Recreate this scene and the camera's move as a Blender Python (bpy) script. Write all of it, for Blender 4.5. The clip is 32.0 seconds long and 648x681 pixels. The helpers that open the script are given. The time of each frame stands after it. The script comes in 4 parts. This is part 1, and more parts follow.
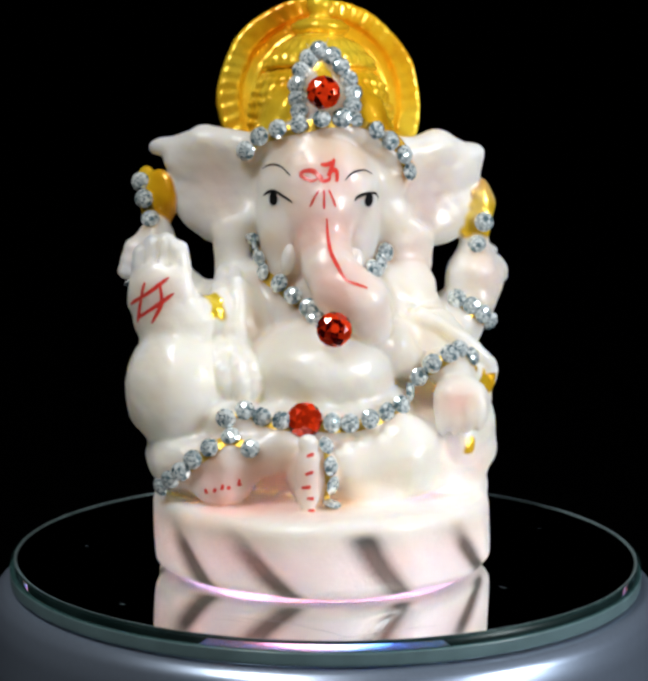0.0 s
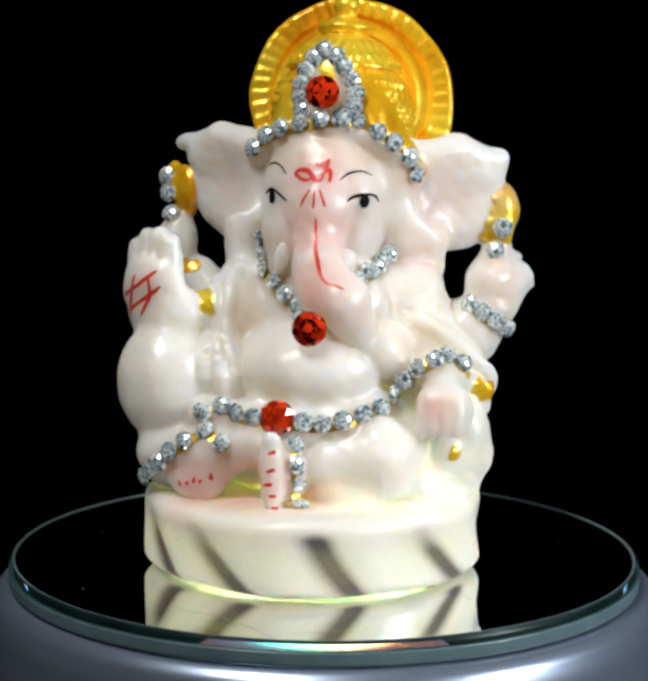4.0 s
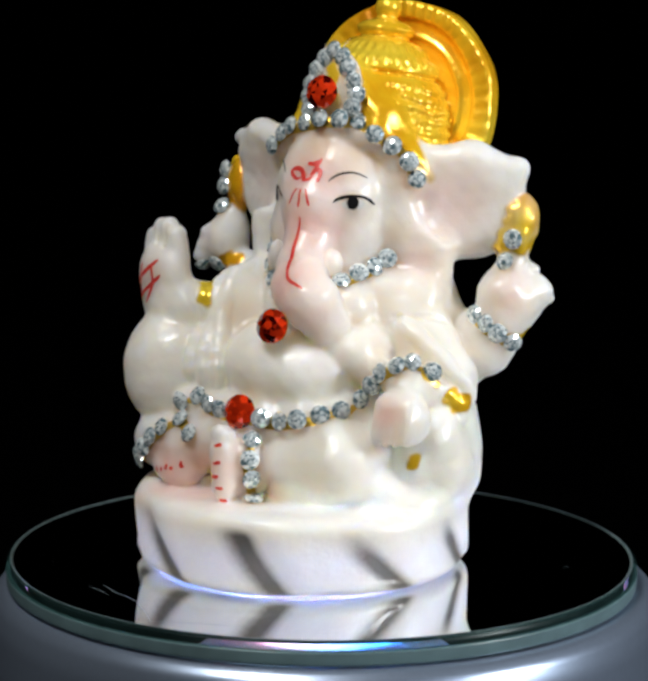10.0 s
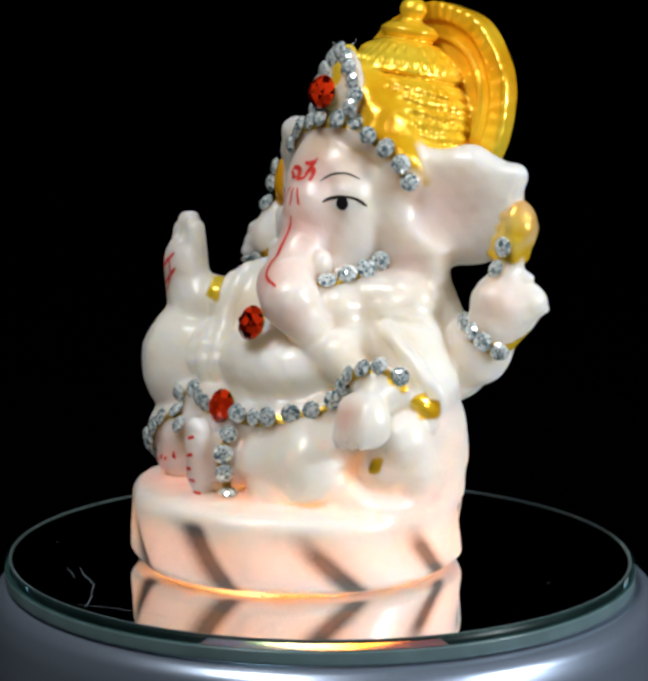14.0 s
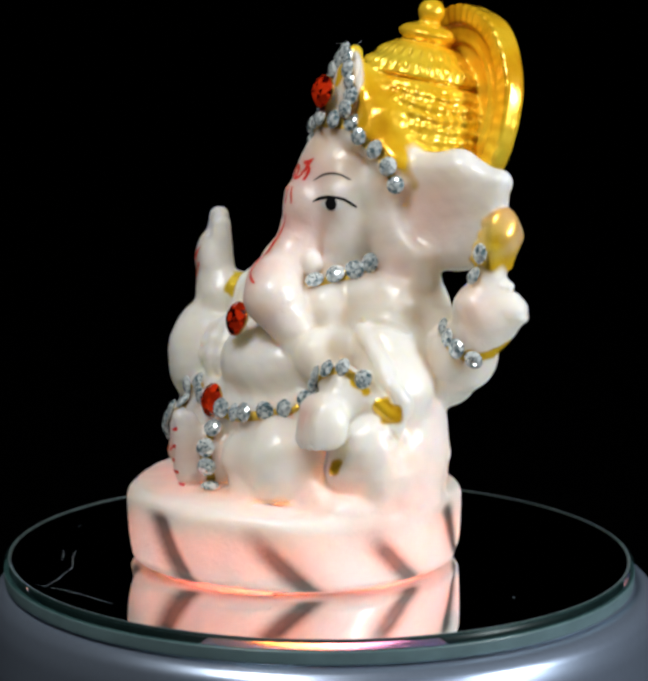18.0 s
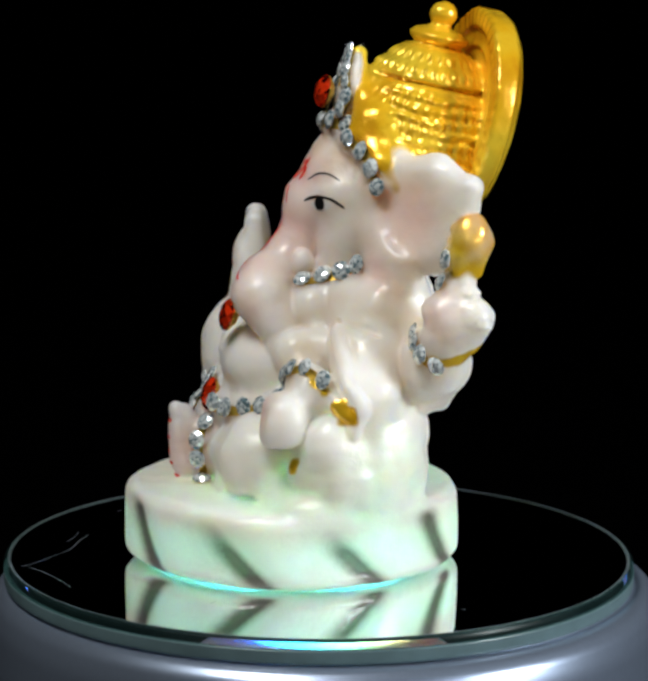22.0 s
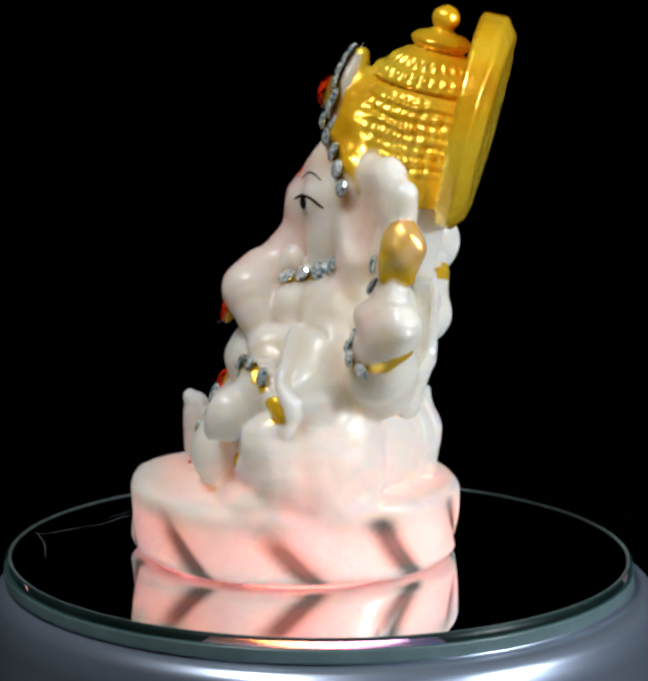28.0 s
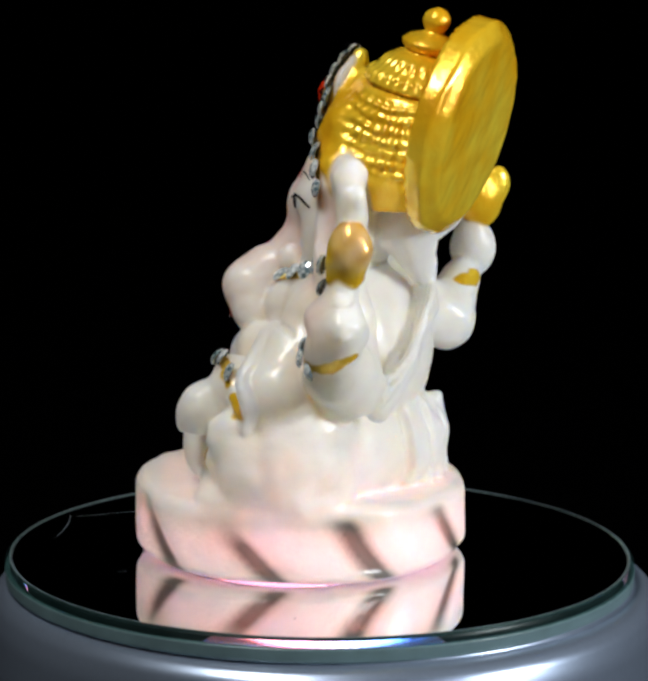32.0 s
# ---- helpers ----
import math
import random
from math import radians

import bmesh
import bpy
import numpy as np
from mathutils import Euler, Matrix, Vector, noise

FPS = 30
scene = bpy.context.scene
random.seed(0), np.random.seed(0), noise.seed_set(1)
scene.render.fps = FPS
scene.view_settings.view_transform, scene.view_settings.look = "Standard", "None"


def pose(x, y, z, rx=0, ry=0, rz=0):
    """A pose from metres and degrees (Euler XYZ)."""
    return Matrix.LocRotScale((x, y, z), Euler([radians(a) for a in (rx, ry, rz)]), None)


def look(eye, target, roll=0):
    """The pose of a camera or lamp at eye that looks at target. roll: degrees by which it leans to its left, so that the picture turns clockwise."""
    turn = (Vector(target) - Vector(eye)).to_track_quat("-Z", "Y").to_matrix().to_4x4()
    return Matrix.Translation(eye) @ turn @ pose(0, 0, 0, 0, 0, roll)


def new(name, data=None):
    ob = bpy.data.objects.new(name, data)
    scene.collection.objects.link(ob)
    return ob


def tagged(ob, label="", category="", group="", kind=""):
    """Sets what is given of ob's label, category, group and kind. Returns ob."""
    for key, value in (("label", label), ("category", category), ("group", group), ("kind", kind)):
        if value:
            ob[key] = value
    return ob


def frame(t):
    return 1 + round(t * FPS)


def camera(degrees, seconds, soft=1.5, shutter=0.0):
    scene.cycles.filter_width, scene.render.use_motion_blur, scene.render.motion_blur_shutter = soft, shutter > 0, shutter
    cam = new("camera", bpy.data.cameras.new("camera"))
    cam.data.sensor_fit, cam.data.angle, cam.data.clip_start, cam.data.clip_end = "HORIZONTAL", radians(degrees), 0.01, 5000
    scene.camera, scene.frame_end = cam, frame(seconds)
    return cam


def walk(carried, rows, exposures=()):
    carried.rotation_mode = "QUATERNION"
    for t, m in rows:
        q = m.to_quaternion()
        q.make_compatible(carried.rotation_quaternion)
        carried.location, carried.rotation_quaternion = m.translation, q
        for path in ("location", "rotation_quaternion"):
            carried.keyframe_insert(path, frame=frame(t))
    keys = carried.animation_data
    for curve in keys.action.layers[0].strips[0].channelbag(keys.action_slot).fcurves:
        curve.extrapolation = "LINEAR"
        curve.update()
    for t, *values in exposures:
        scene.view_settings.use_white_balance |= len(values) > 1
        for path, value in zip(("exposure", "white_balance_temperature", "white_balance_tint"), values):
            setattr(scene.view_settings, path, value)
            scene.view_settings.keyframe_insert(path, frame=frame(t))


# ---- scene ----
cam = camera(12.0, 32.0, soft=3.6)
EYE = pose(0.0, -0.7147, 0.18917, 79.109, 0, 0.0595) @ pose(0, 0, 0, 0, 0, 0.392)
walk(cam, [(0.0, EYE), (32.0, EYE)])

# how far the turntable has turned, clockwise from above: seconds, degrees
TURN = [(0.0, 0.0), (3.0, 10.35), (6.0, 21.04), (9.0, 32.4), (13.0, 48.1), (16.0, 59.8), (19.5, 72.65), (23.0, 86.41), (28.0, 106.05), (32.0, 121.34)]
# how far the stand-in drum and wheel for the colour-changing lights have turned: seconds, rounds
WHEEL = [(0.0, 0.13), (1.0, 0.16), (2.0, 0.22), (3.0, 0.46), (3.5, 0.5), (4.5, 0.57), (5.5, 0.65), (6.0, 0.69), (7.0, 0.78), (8.0, 0.9), (9.0, 1.06), (10.0, 1.2),
         (10.5, 1.25), (11.5, 1.36), (13.0, 1.5), (13.5, 1.58), (14.5, 1.72), (16.5, 1.8), (17.5, 1.8), (18.0, 1.9), (19.0, 2.02), (20.0, 2.16), (21.0, 2.31),
         (22.0, 2.43), (23.0, 2.51), (23.5, 2.6), (24.5, 2.72), (25.5, 2.79), (27.5, 2.93), (28.0, 2.95), (29.0, 3.07), (30.0, 3.2), (30.5, 3.18), (31.0, 3.11), (32.0, 3.1)]

# ---------------------------------------------------------------- light: a dark room, one soft lamp high beside the camera, a weaker one across from it
world = bpy.data.worlds.new("dark_room")
scene.world = world
world.use_nodes = True
world.node_tree.nodes["Background"].inputs["Color"].default_value = (0.55, 0.7, 1.0, 1)
world.node_tree.nodes["Background"].inputs["Strength"].default_value = 0.0006


def lamp(name, eye, target, size, watts, colour):
    data = bpy.data.lights.new(name, "AREA")
    data.shape, data.size, data.energy, data.color = "DISK", size, watts, colour
    ob = new(name, data)
    ob.matrix_world = look(eye, target)
    return ob


lamp("key_lamp", (-0.24, -0.36, 0.75), (0, 0, 0.06), 0.18, 4.85, (1.0, 0.985, 0.96))
lamp("side_lamp", (0.60, -0.30, 0.26), (0, 0, 0.06), 0.10, 4.0, (0.93, 0.96, 1.0))
scene.view_settings.exposure = 0.0


# ---------------------------------------------------------------- materials
def material(name):
    m = bpy.data.materials.new(name)
    m.use_nodes = True
    t = m.node_tree
    return m, t.nodes, t.links, t.nodes["Principled BSDF"]


def noise_node(nodes, links, scale, detail=4.0, rough=0.55, source="Object"):
    c, n = nodes.new("ShaderNodeTexCoord"), nodes.new("ShaderNodeTexNoise")
    n.inputs["Scale"].default_value, n.inputs["Detail"].default_value, n.inputs["Roughness"].default_value = scale, detail, rough
    links.new(c.outputs[source], n.inputs["Vector"])
    return n


def ramp_node(nodes, links, value, stops):
    r = nodes.new("ShaderNodeValToRGB")
    e = r.color_ramp.elements
    while len(e) < len(stops):
        e.new(0.5)
    for i, (p, c) in enumerate(stops):
        e[i].position, e[i].color = p, (*c, 1) if len(c) == 3 else c
    links.new(value, r.inputs["Fac"])
    return r


def bump_node(nodes, links, height, strength, distance, target):
    b = nodes.new("ShaderNodeBump")
    b.inputs["Strength"].default_value, b.inputs["Distance"].default_value = strength, distance
    links.new(height, b.inputs["Height"])
    links.new(b.outputs["Normal"], target.inputs["Normal"])


def mix_node(nodes, links, fac, a, b):
    m = nodes.new("ShaderNodeMix")
    m.data_type = "RGBA"
    for source, slot in ((fac, 0), (a, 6), (b, 7)):
        if isinstance(source, tuple):
            m.inputs[slot].default_value = (*source, 1)
        elif isinstance(source, float):
            m.inputs[slot].default_value = source
        else:
            links.new(source, m.inputs[slot])
    return m.outputs[2]


def attribute(nodes, name):
    a = nodes.new("ShaderNodeAttribute")
    a.attribute_name = name
    return a.outputs["Fac"]


def cast_material():
    """Polished marble-dust resin, airbrushed pink, grey-veined on the plinth, gilded where the cast is gilt."""
    m, nodes, links, p = material("painted_cast_resin")
    cloud = noise_node(nodes, links, 60, 3)
    base = ramp_node(nodes, links, cloud.outputs["Fac"], [(0.3, (0.835, 0.808, 0.735)), (0.7, (0.91, 0.895, 0.85))])
    fine = noise_node(nodes, links, 900, 2)
    edge = nodes.new("ShaderNodeMath")
    edge.operation = "MULTIPLY_ADD"
    links.new(fine.outputs["Fac"], edge.inputs[0])
    edge.inputs[1].default_value = 0.1
    links.new(attribute(nodes, "vein"), edge.inputs[2])
    vein = ramp_node(nodes, links, edge.outputs[0], [(0.08, (0, 0, 0)), (0.42, (0.10, 0.10, 0.10)), (0.72, (0.38, 0.38, 0.38)), (1.0, (0.88, 0.88, 0.88))])
    pink = mix_node(nodes, links, attribute(nodes, "blush"), base.outputs["Color"], (0.86, 0.52, 0.47))
    warm = mix_node(nodes, links, attribute(nodes, "ochre"), pink, (0.62, 0.36, 0.12))
    paint = mix_node(nodes, links, vein.outputs["Color"], warm, (0.03, 0.024, 0.02))
    links.new(paint, p.inputs["Base Color"])
    p.inputs["Roughness"].default_value = 0.36
    p.inputs["Coat Weight"].default_value, p.inputs["Coat Roughness"].default_value = 0.14, 0.18
    p.subsurface_method = "RANDOM_WALK"
    p.inputs["Subsurface Weight"].default_value = 1.0
    p.inputs["Subsurface Radius"].default_value = (1.0, 0.88, 0.68)
    p.inputs["Subsurface Scale"].default_value = 0.011
    lumps = noise_node(nodes, links, 190, 4, 0.6)
    bump_node(nodes, links, lumps.outputs["Fac"], 0.22, 0.0016, p)
    g = nodes.new("ShaderNodeBsdfPrincipled")
    leaf = noise_node(nodes, links, 48, 4)
    tone = ramp_node(nodes, links, leaf.outputs["Fac"], [(0.26, (0.74, 0.28, 0.005)), (0.43, (1.0, 0.55, 0.014)), (0.66, (1.0, 0.75, 0.055))])
    links.new(tone.outputs["Color"], g.inputs["Base Color"])
    g.inputs["Metallic"].default_value, g.inputs["Roughness"].default_value = 0.34, 0.24
    g.inputs["Coat Weight"].default_value, g.inputs["Coat Roughness"].default_value = 0.5, 0.16
    worn = noise_node(nodes, links, 330, 5, 0.65)
    bump_node(nodes, links, worn.outputs["Fac"], 0.3, 0.001, g)
    mixer, out = nodes.new("ShaderNodeMixShader"), nodes["Material Output"]
    links.new(attribute(nodes, "gilt"), mixer.inputs[0])
    links.new(p.outputs[0], mixer.inputs[1])
    links.new(g.outputs[0], mixer.inputs[2])
    links.new(mixer.outputs[0], out.inputs["Surface"])
    return m


def plain(name, colour, rough, metal=0.0, grain=0.0, scale=300, coat=0.0):
    m, nodes, links, p = material(name)
    n = noise_node(nodes, links, scale, 4)
    dark = tuple(c * (1 - grain) for c in colour)
    r = ramp_node(nodes, links, n.outputs["Fac"], [(0.3, dark), (0.7, colour)])
    links.new(r.outputs["Color"], p.inputs["Base Color"])
    p.inputs["Roughness"].default_value, p.inputs["Metallic"].default_value = rough, metal
    p.inputs["Coat Weight"].default_value = coat
    return m


def stone_material(name, dark, light, rough):
    """Foil-backed cut glass: glints and dark reflections are painted, one fixed tone a facet."""
    m, nodes, links, p = material(name)
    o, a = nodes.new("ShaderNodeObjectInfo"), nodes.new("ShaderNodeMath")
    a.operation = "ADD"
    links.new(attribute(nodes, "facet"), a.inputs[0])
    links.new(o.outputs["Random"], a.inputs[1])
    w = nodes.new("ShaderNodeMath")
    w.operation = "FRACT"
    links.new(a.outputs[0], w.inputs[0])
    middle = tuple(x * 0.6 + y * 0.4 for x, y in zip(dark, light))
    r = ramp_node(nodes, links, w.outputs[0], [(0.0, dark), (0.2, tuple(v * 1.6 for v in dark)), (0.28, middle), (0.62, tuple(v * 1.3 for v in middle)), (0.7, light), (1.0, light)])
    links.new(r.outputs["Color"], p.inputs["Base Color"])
    p.inputs["Metallic"].default_value, p.inputs["Roughness"].default_value = 0.3, rough
    p.inputs["Coat Weight"].default_value, p.inputs["Coat Roughness"].default_value = 1.0, 0.02
    return m


CAST = cast_material()
RED_PAINT = plain("red_paint", (0.84, 0.055, 0.04), 0.35, grain=0.25, scale=800)
BLACK_PAINT = plain("black_paint", (0.006, 0.006, 0.007), 0.7, grain=0.2)
BLACK_PAINT.node_tree.nodes["Principled BSDF"].inputs["Specular IOR Level"].default_value = 0.1
WHITE_PAINT = plain("white_paint", (0.85, 0.85, 0.83), 0.25, grain=0.04)
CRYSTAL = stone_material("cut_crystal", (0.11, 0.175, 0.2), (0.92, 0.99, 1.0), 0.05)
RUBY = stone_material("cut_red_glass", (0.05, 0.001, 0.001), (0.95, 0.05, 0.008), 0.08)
SETTING = plain("gilt_setting", (0.85, 0.55, 0.08), 0.35, 0.8, 0.3, 900)
MIRROR = plain("mirror_silver", (0.86, 0.88, 0.88), 0.015, 1.0, 0.03, 60)
GLASS_EDGE = plain("green_glass_edge", (0.14, 0.22, 0.235), 0.3, 0.0, 0.25, 120)
RIM_LINE = plain("pale_rim_line", (0.14, 0.19, 0.2), 0.4, 0.0, 0.25, 200)
SHELL = plain("silver_lacquer", (0.35, 0.43, 0.56), 0.32, 0.75, 0.06, 700, 0.1)
BLACK_CLOTH = plain("black_velvet", (0.0006, 0.0006, 0.0007), 1.0, grain=0.4, scale=80)
BLACK_CLOTH.node_tree.nodes["Principled BSDF"].inputs["Specular IOR Level"].default_value = 0.0
DARK = plain("black_plastic", (0.012, 0.012, 0.013), 0.5, grain=0.2)
HOOD_WHITE = plain("white_hood_plastic", (0.7, 0.7, 0.7), 0.5, grain=0.1)


def diffuser_material():
    m, nodes, links, p = material("milky_diffuser")
    t = nodes.new("ShaderNodeBsdfTranslucent")
    n = noise_node(nodes, links, 500, 2)
    r = ramp_node(nodes, links, n.outputs["Fac"], [(0.3, (0.75, 0.77, 0.8)), (0.7, (0.85, 0.87, 0.9))])
    links.new(r.outputs["Color"], t.inputs["Color"])
    links.new(t.outputs[0], nodes["Material Output"].inputs["Surface"])
    return m


def edge_band_material():
    """Dark green glass, half seen through."""
    m, nodes, links, p = material("dark_edge_glass")
    n = noise_node(nodes, links, 90, 4)
    r = ramp_node(nodes, links, n.outputs["Fac"], [(0.35, (0.012, 0.03, 0.03)), (0.7, (0.03, 0.06, 0.06))])
    links.new(r.outputs["Color"], p.inputs["Base Color"])
    p.inputs["Roughness"].default_value = 0.3
    t, mixer = nodes.new("ShaderNodeBsdfTransparent"), nodes.new("ShaderNodeMixShader")
    t.inputs["Color"].default_value = (0.86, 0.97, 0.95, 1)
    mixer.inputs[0].default_value = 0.22
    links.new(t.outputs[0], mixer.inputs[1])
    links.new(p.outputs[0], mixer.inputs[2])
    links.new(mixer.outputs[0], nodes["Material Output"].inputs["Surface"])
    return m


DIFFUSER, EDGE_BAND = diffuser_material(), edge_band_material()
SCRATCH = plain("scuffed_glass", (0.22, 0.27, 0.29), 0.5, grain=0.3)

LED, RIM_GLOW = 29.0, 26.0


def wheel_material(strength):
    m, nodes, links, p = material("coloured_lights")
    c, g = nodes.new("ShaderNodeTexCoord"), nodes.new("ShaderNodeTexGradient")
    g.gradient_type = "RADIAL"
    links.new(c.outputs["Object"], g.inputs["Vector"])
    r = ramp_node(nodes, links, g.outputs["Fac"], [(0.0, (1.08, 0.19, 0.33)), (0.11, (0.78, 0.34, 0.56)), (0.19, (0.28, 0.45, 0.98)), (0.30, (0.04, 0.38, 2.3)), (0.39, (0.05, 0.85, 1.0)), (0.5, (0.2, 0.66, 0.24)),
                                                   (0.6, (0.95, 0.5, 0.24)), (0.72, (1.7, 0.33, 0.012)), (0.8, (1.65, 0.22, 0.03)), (0.89, (1.15, 0.24, 0.13)), (1.0, (1.08, 0.19, 0.33))])
    p.inputs["Base Color"].default_value = (0.02, 0.02, 0.02, 1)
    links.new(r.outputs["Color"], p.inputs["Emission Color"])
    p.inputs["Emission Strength"].default_value = strength
    return m


DRUM_GLOW, EDGE_GLOW = wheel_material(LED), wheel_material(RIM_GLOW)


# ---------------------------------------------------------------- small builders
def part(name, bm, mat, parent, label="", smooth_faces=True):
    me = bpy.data.meshes.new(name)
    bm.to_mesh(me)
    bm.free()
    me.materials.append(mat)
    if smooth_faces:
        me.polygons.foreach_set("use_smooth", [True] * len(me.polygons))
    ob = new(name, me)
    ob.parent = parent
    return tagged(ob, label)


def lathe(profile, steps=160, closed=True):
    """A body turned round z from (radius, height), a ring of faces per pair."""
    bm = bmesh.new()
    rings = []
    for r, z in profile:
        rings.append([bm.verts.new((r * math.cos(2 * math.pi * i / steps), r * math.sin(2 * math.pi * i / steps), z)) for i in range(steps)])
    pairs = list(zip(rings, rings[1:])) + ([(rings[-1], rings[0])] if closed else [])
    for a, b in pairs:
        for i in range(steps):
            j = (i + 1) % steps
            bm.faces.new((a[i], a[j], b[j], b[i]))
    bmesh.ops.recalc_face_normals(bm, faces=bm.faces)
    return bm


def rounded(points, r, n=5):
    """The profile with its corners rounded by r."""
    out = []
    for i, p in enumerate(points):
        a, c, b = Vector(points[i - 1]), Vector(p), Vector(points[(i + 1) % len(points)])
        s = min(r, (a - c).length * 0.45, (b - c).length * 0.45)
        u, v = c + (a - c).normalized() * s, c + (b - c).normalized() * s
        for k in range(n + 1):
            t = k / n
            out.append(tuple(u * (1 - t) ** 2 + c * 2 * t * (1 - t) + v * t * t))
    return out


# ---------------------------------------------------------------- the dark room
def room_slab(name, label, place, size):
    bm = bmesh.new()
    bmesh.ops.create_cube(bm, size=1.0, matrix=Matrix.Translation(place) @ Matrix.Diagonal((*size, 1)))
    me = bpy.data.meshes.new(name)
    bm.to_mesh(me)
    bm.free()
    me.materials.append(BLACK_CLOTH)
    return tagged(new(name, me), label, name.split("_")[0], kind="structure")


room_slab("floor", "dull black velvet under the turntable", (0, 0, -0.115), (5.0, 5.0, 0.02))
room_slab("ceiling", "unlit black ceiling of the room", (0, 0, 2.41), (5.0, 5.0, 0.02))
room_slab("wall_north", "unlit black wall of the room", (0, 2.51, 1.15), (5.04, 0.02, 2.52))
room_slab("wall_south", "unlit black wall of the room", (0, -2.51, 1.15), (5.04, 0.02, 2.52))
room_slab("wall_east", "unlit black wall of the room", (2.51, 0, 1.15), (0.02, 5.0, 2.5))
room_slab("wall_west", "unlit black wall of the room", (-2.51, 0, 1.15), (0.02, 5.0, 2.5))


# ---------------------------------------------------------------- turntable
TABLE_Z = -0.105
turntable = tagged(new("display_turntable"), "round silver display turntable with a mirror plate and coloured lights inside", "turntable")
turntable.location = (0, 0, TABLE_Z)


def on_table(z):
    return z - TABLE_Z


def shell_profile():
    p = [(0.0722, -0.0072), (0.0722, -0.0042), (0.0733, -0.0042), (0.0735, -0.0059), (0.0754, -0.0058), (0.0772, -0.0064), (0.0790, -0.0083), (0.0804, -0.0125), (0.0812, -0.022), (0.0815, -0.060), (0.0822, -0.092), (0.0810, -0.0985), (0.0700, -0.0985), (0.0700, -0.020)]
    return [(r, on_table(z)) for r, z in p]


part("base_shell", lathe(rounded(shell_profile(), 0.0022)), SHELL, turntable, "silver-grey lacquered round base shell")
part("foot_ring", lathe(rounded([(0.066, 0.0), (0.078, 0.0), (0.078, 0.0066), (0.066, 0.0066)], 0.001)), DARK, turntable, "black rubber foot ring")
part("light_mask", lathe([(r, on_table(z)) for r, z in ((0.0195, -0.0078), (0.0702, -0.0078), (0.0702, -0.0092), (0.0195, -0.0092))]), DARK, turntable, "black inner deck with a round light opening")
part("bottom_plate", lathe([(r, on_table(z)) for r, z in ((0.001, -0.094), (0.0698, -0.094), (0.0698, -0.097), (0.001, -0.097))]), DARK, turntable, "black bottom plate")
# glowing drum added: its rolling changes the colour of the light inside
colour_drum = part("colour_drum", lathe([(0.0002, -0.030), (0.0385, -0.030), (0.0385, 0.030), (0.0002, 0.030)], 96), DRUM_GLOW, turntable, "added glowing drum standing in for colour-changing LEDs under the deck opening")

# a small glowing wheel added to give the glass's front edge its coloured glow
EDGE_SPOTS = ((0.0, -0.0512, -0.0044),)
edge_wheels = []
for spot_place in EDGE_SPOTS:
    disc = bmesh.new()
    bmesh.ops.create_circle(disc, cap_ends=True, cap_tris=True, segments=64, radius=0.0205)
    edge_wheels.append(part("edge_light_wheel", disc, EDGE_GLOW, turntable, "added flat glowing wheel standing in for the glow of the glass edge"))



def light_strip(r0, r1, half, z, thick, steps=40):
    """A curved flat strip round z, facing the front."""
    bm, last = bmesh.new(), None
    for i in range(steps + 1):
        a = math.radians(-90 - half + 2 * half * i / steps)
        ring = [bm.verts.new((r * math.cos(a), r * math.sin(a), h)) for r, h in ((r0, z), (r1, z), (r1, z - thick), (r0, z - thick))]
        if last:
            for k in range(4):
                bm.faces.new((last[k], last[(k + 1) % 4], ring[(k + 1) % 4], ring[k]))
        else:
            bm.faces.new(ring[::-1])
        last = ring
    bm.faces.new(last)
    bmesh.ops.recalc_face_normals(bm, faces=bm.faces)
    return bm


# added under the rim: the trough stops stray light, the strip spreads the glow
part("light_trough", lathe([(r, on_table(z)) for r, z in ((0.0281, -0.0060), (0.0712, -0.0060), (0.0712, -0.0064), (0.0295, -0.0064), (0.0295, -0.0079), (0.0281, -0.0079))], 120), DARK, turntable, "added black trough that stops stray light under the rim")
part("diffuser_strip", light_strip(0.058, 0.0737, 22.0, on_table(-0.0027), 0.0002), DIFFUSER, turntable, "added curved milky strip that spreads the stand-in rim glow")
PLATE = (0.0, -0.00162)
HOOD = 0.012
plate = part("mirror_plate", lathe(rounded([(0.026, -0.0001), (0.0739, -0.0001), (0.0739, -0.0004), (0.026, -0.0004)], 0.0001, 3), 220), GLASS_EDGE, turntable, "round mirror plate with a polished greenish glass edge")
part("mirror_face", lathe([(0.026, 0.0001), (0.0739, 0.0001), (0.0739, -0.0003), (0.026, -0.0003)], 220), MIRROR, plate, "silvered mirror surface", False)
# pale lip added to draw the refracted bright line along the far rim
part("bevel", lathe([(0.0733, 0.0001), (0.0738, 0.00040), (0.0740, 0.00038), (0.0740, -0.0001)], 220), RIM_LINE, plate, "pale raised lip added for the refracted line of light in the far rim")
part("edge_band", lathe([(0.0740, 0.00036), (0.0747, -0.0001), (0.0750, -0.0006), (0.0751, -0.0019), (0.0745, -0.0019), (0.0745, -0.0006), (0.0740, -0.00005)], 220), EDGE_BAND, plate, "dark see-through upper band of the glass rim")
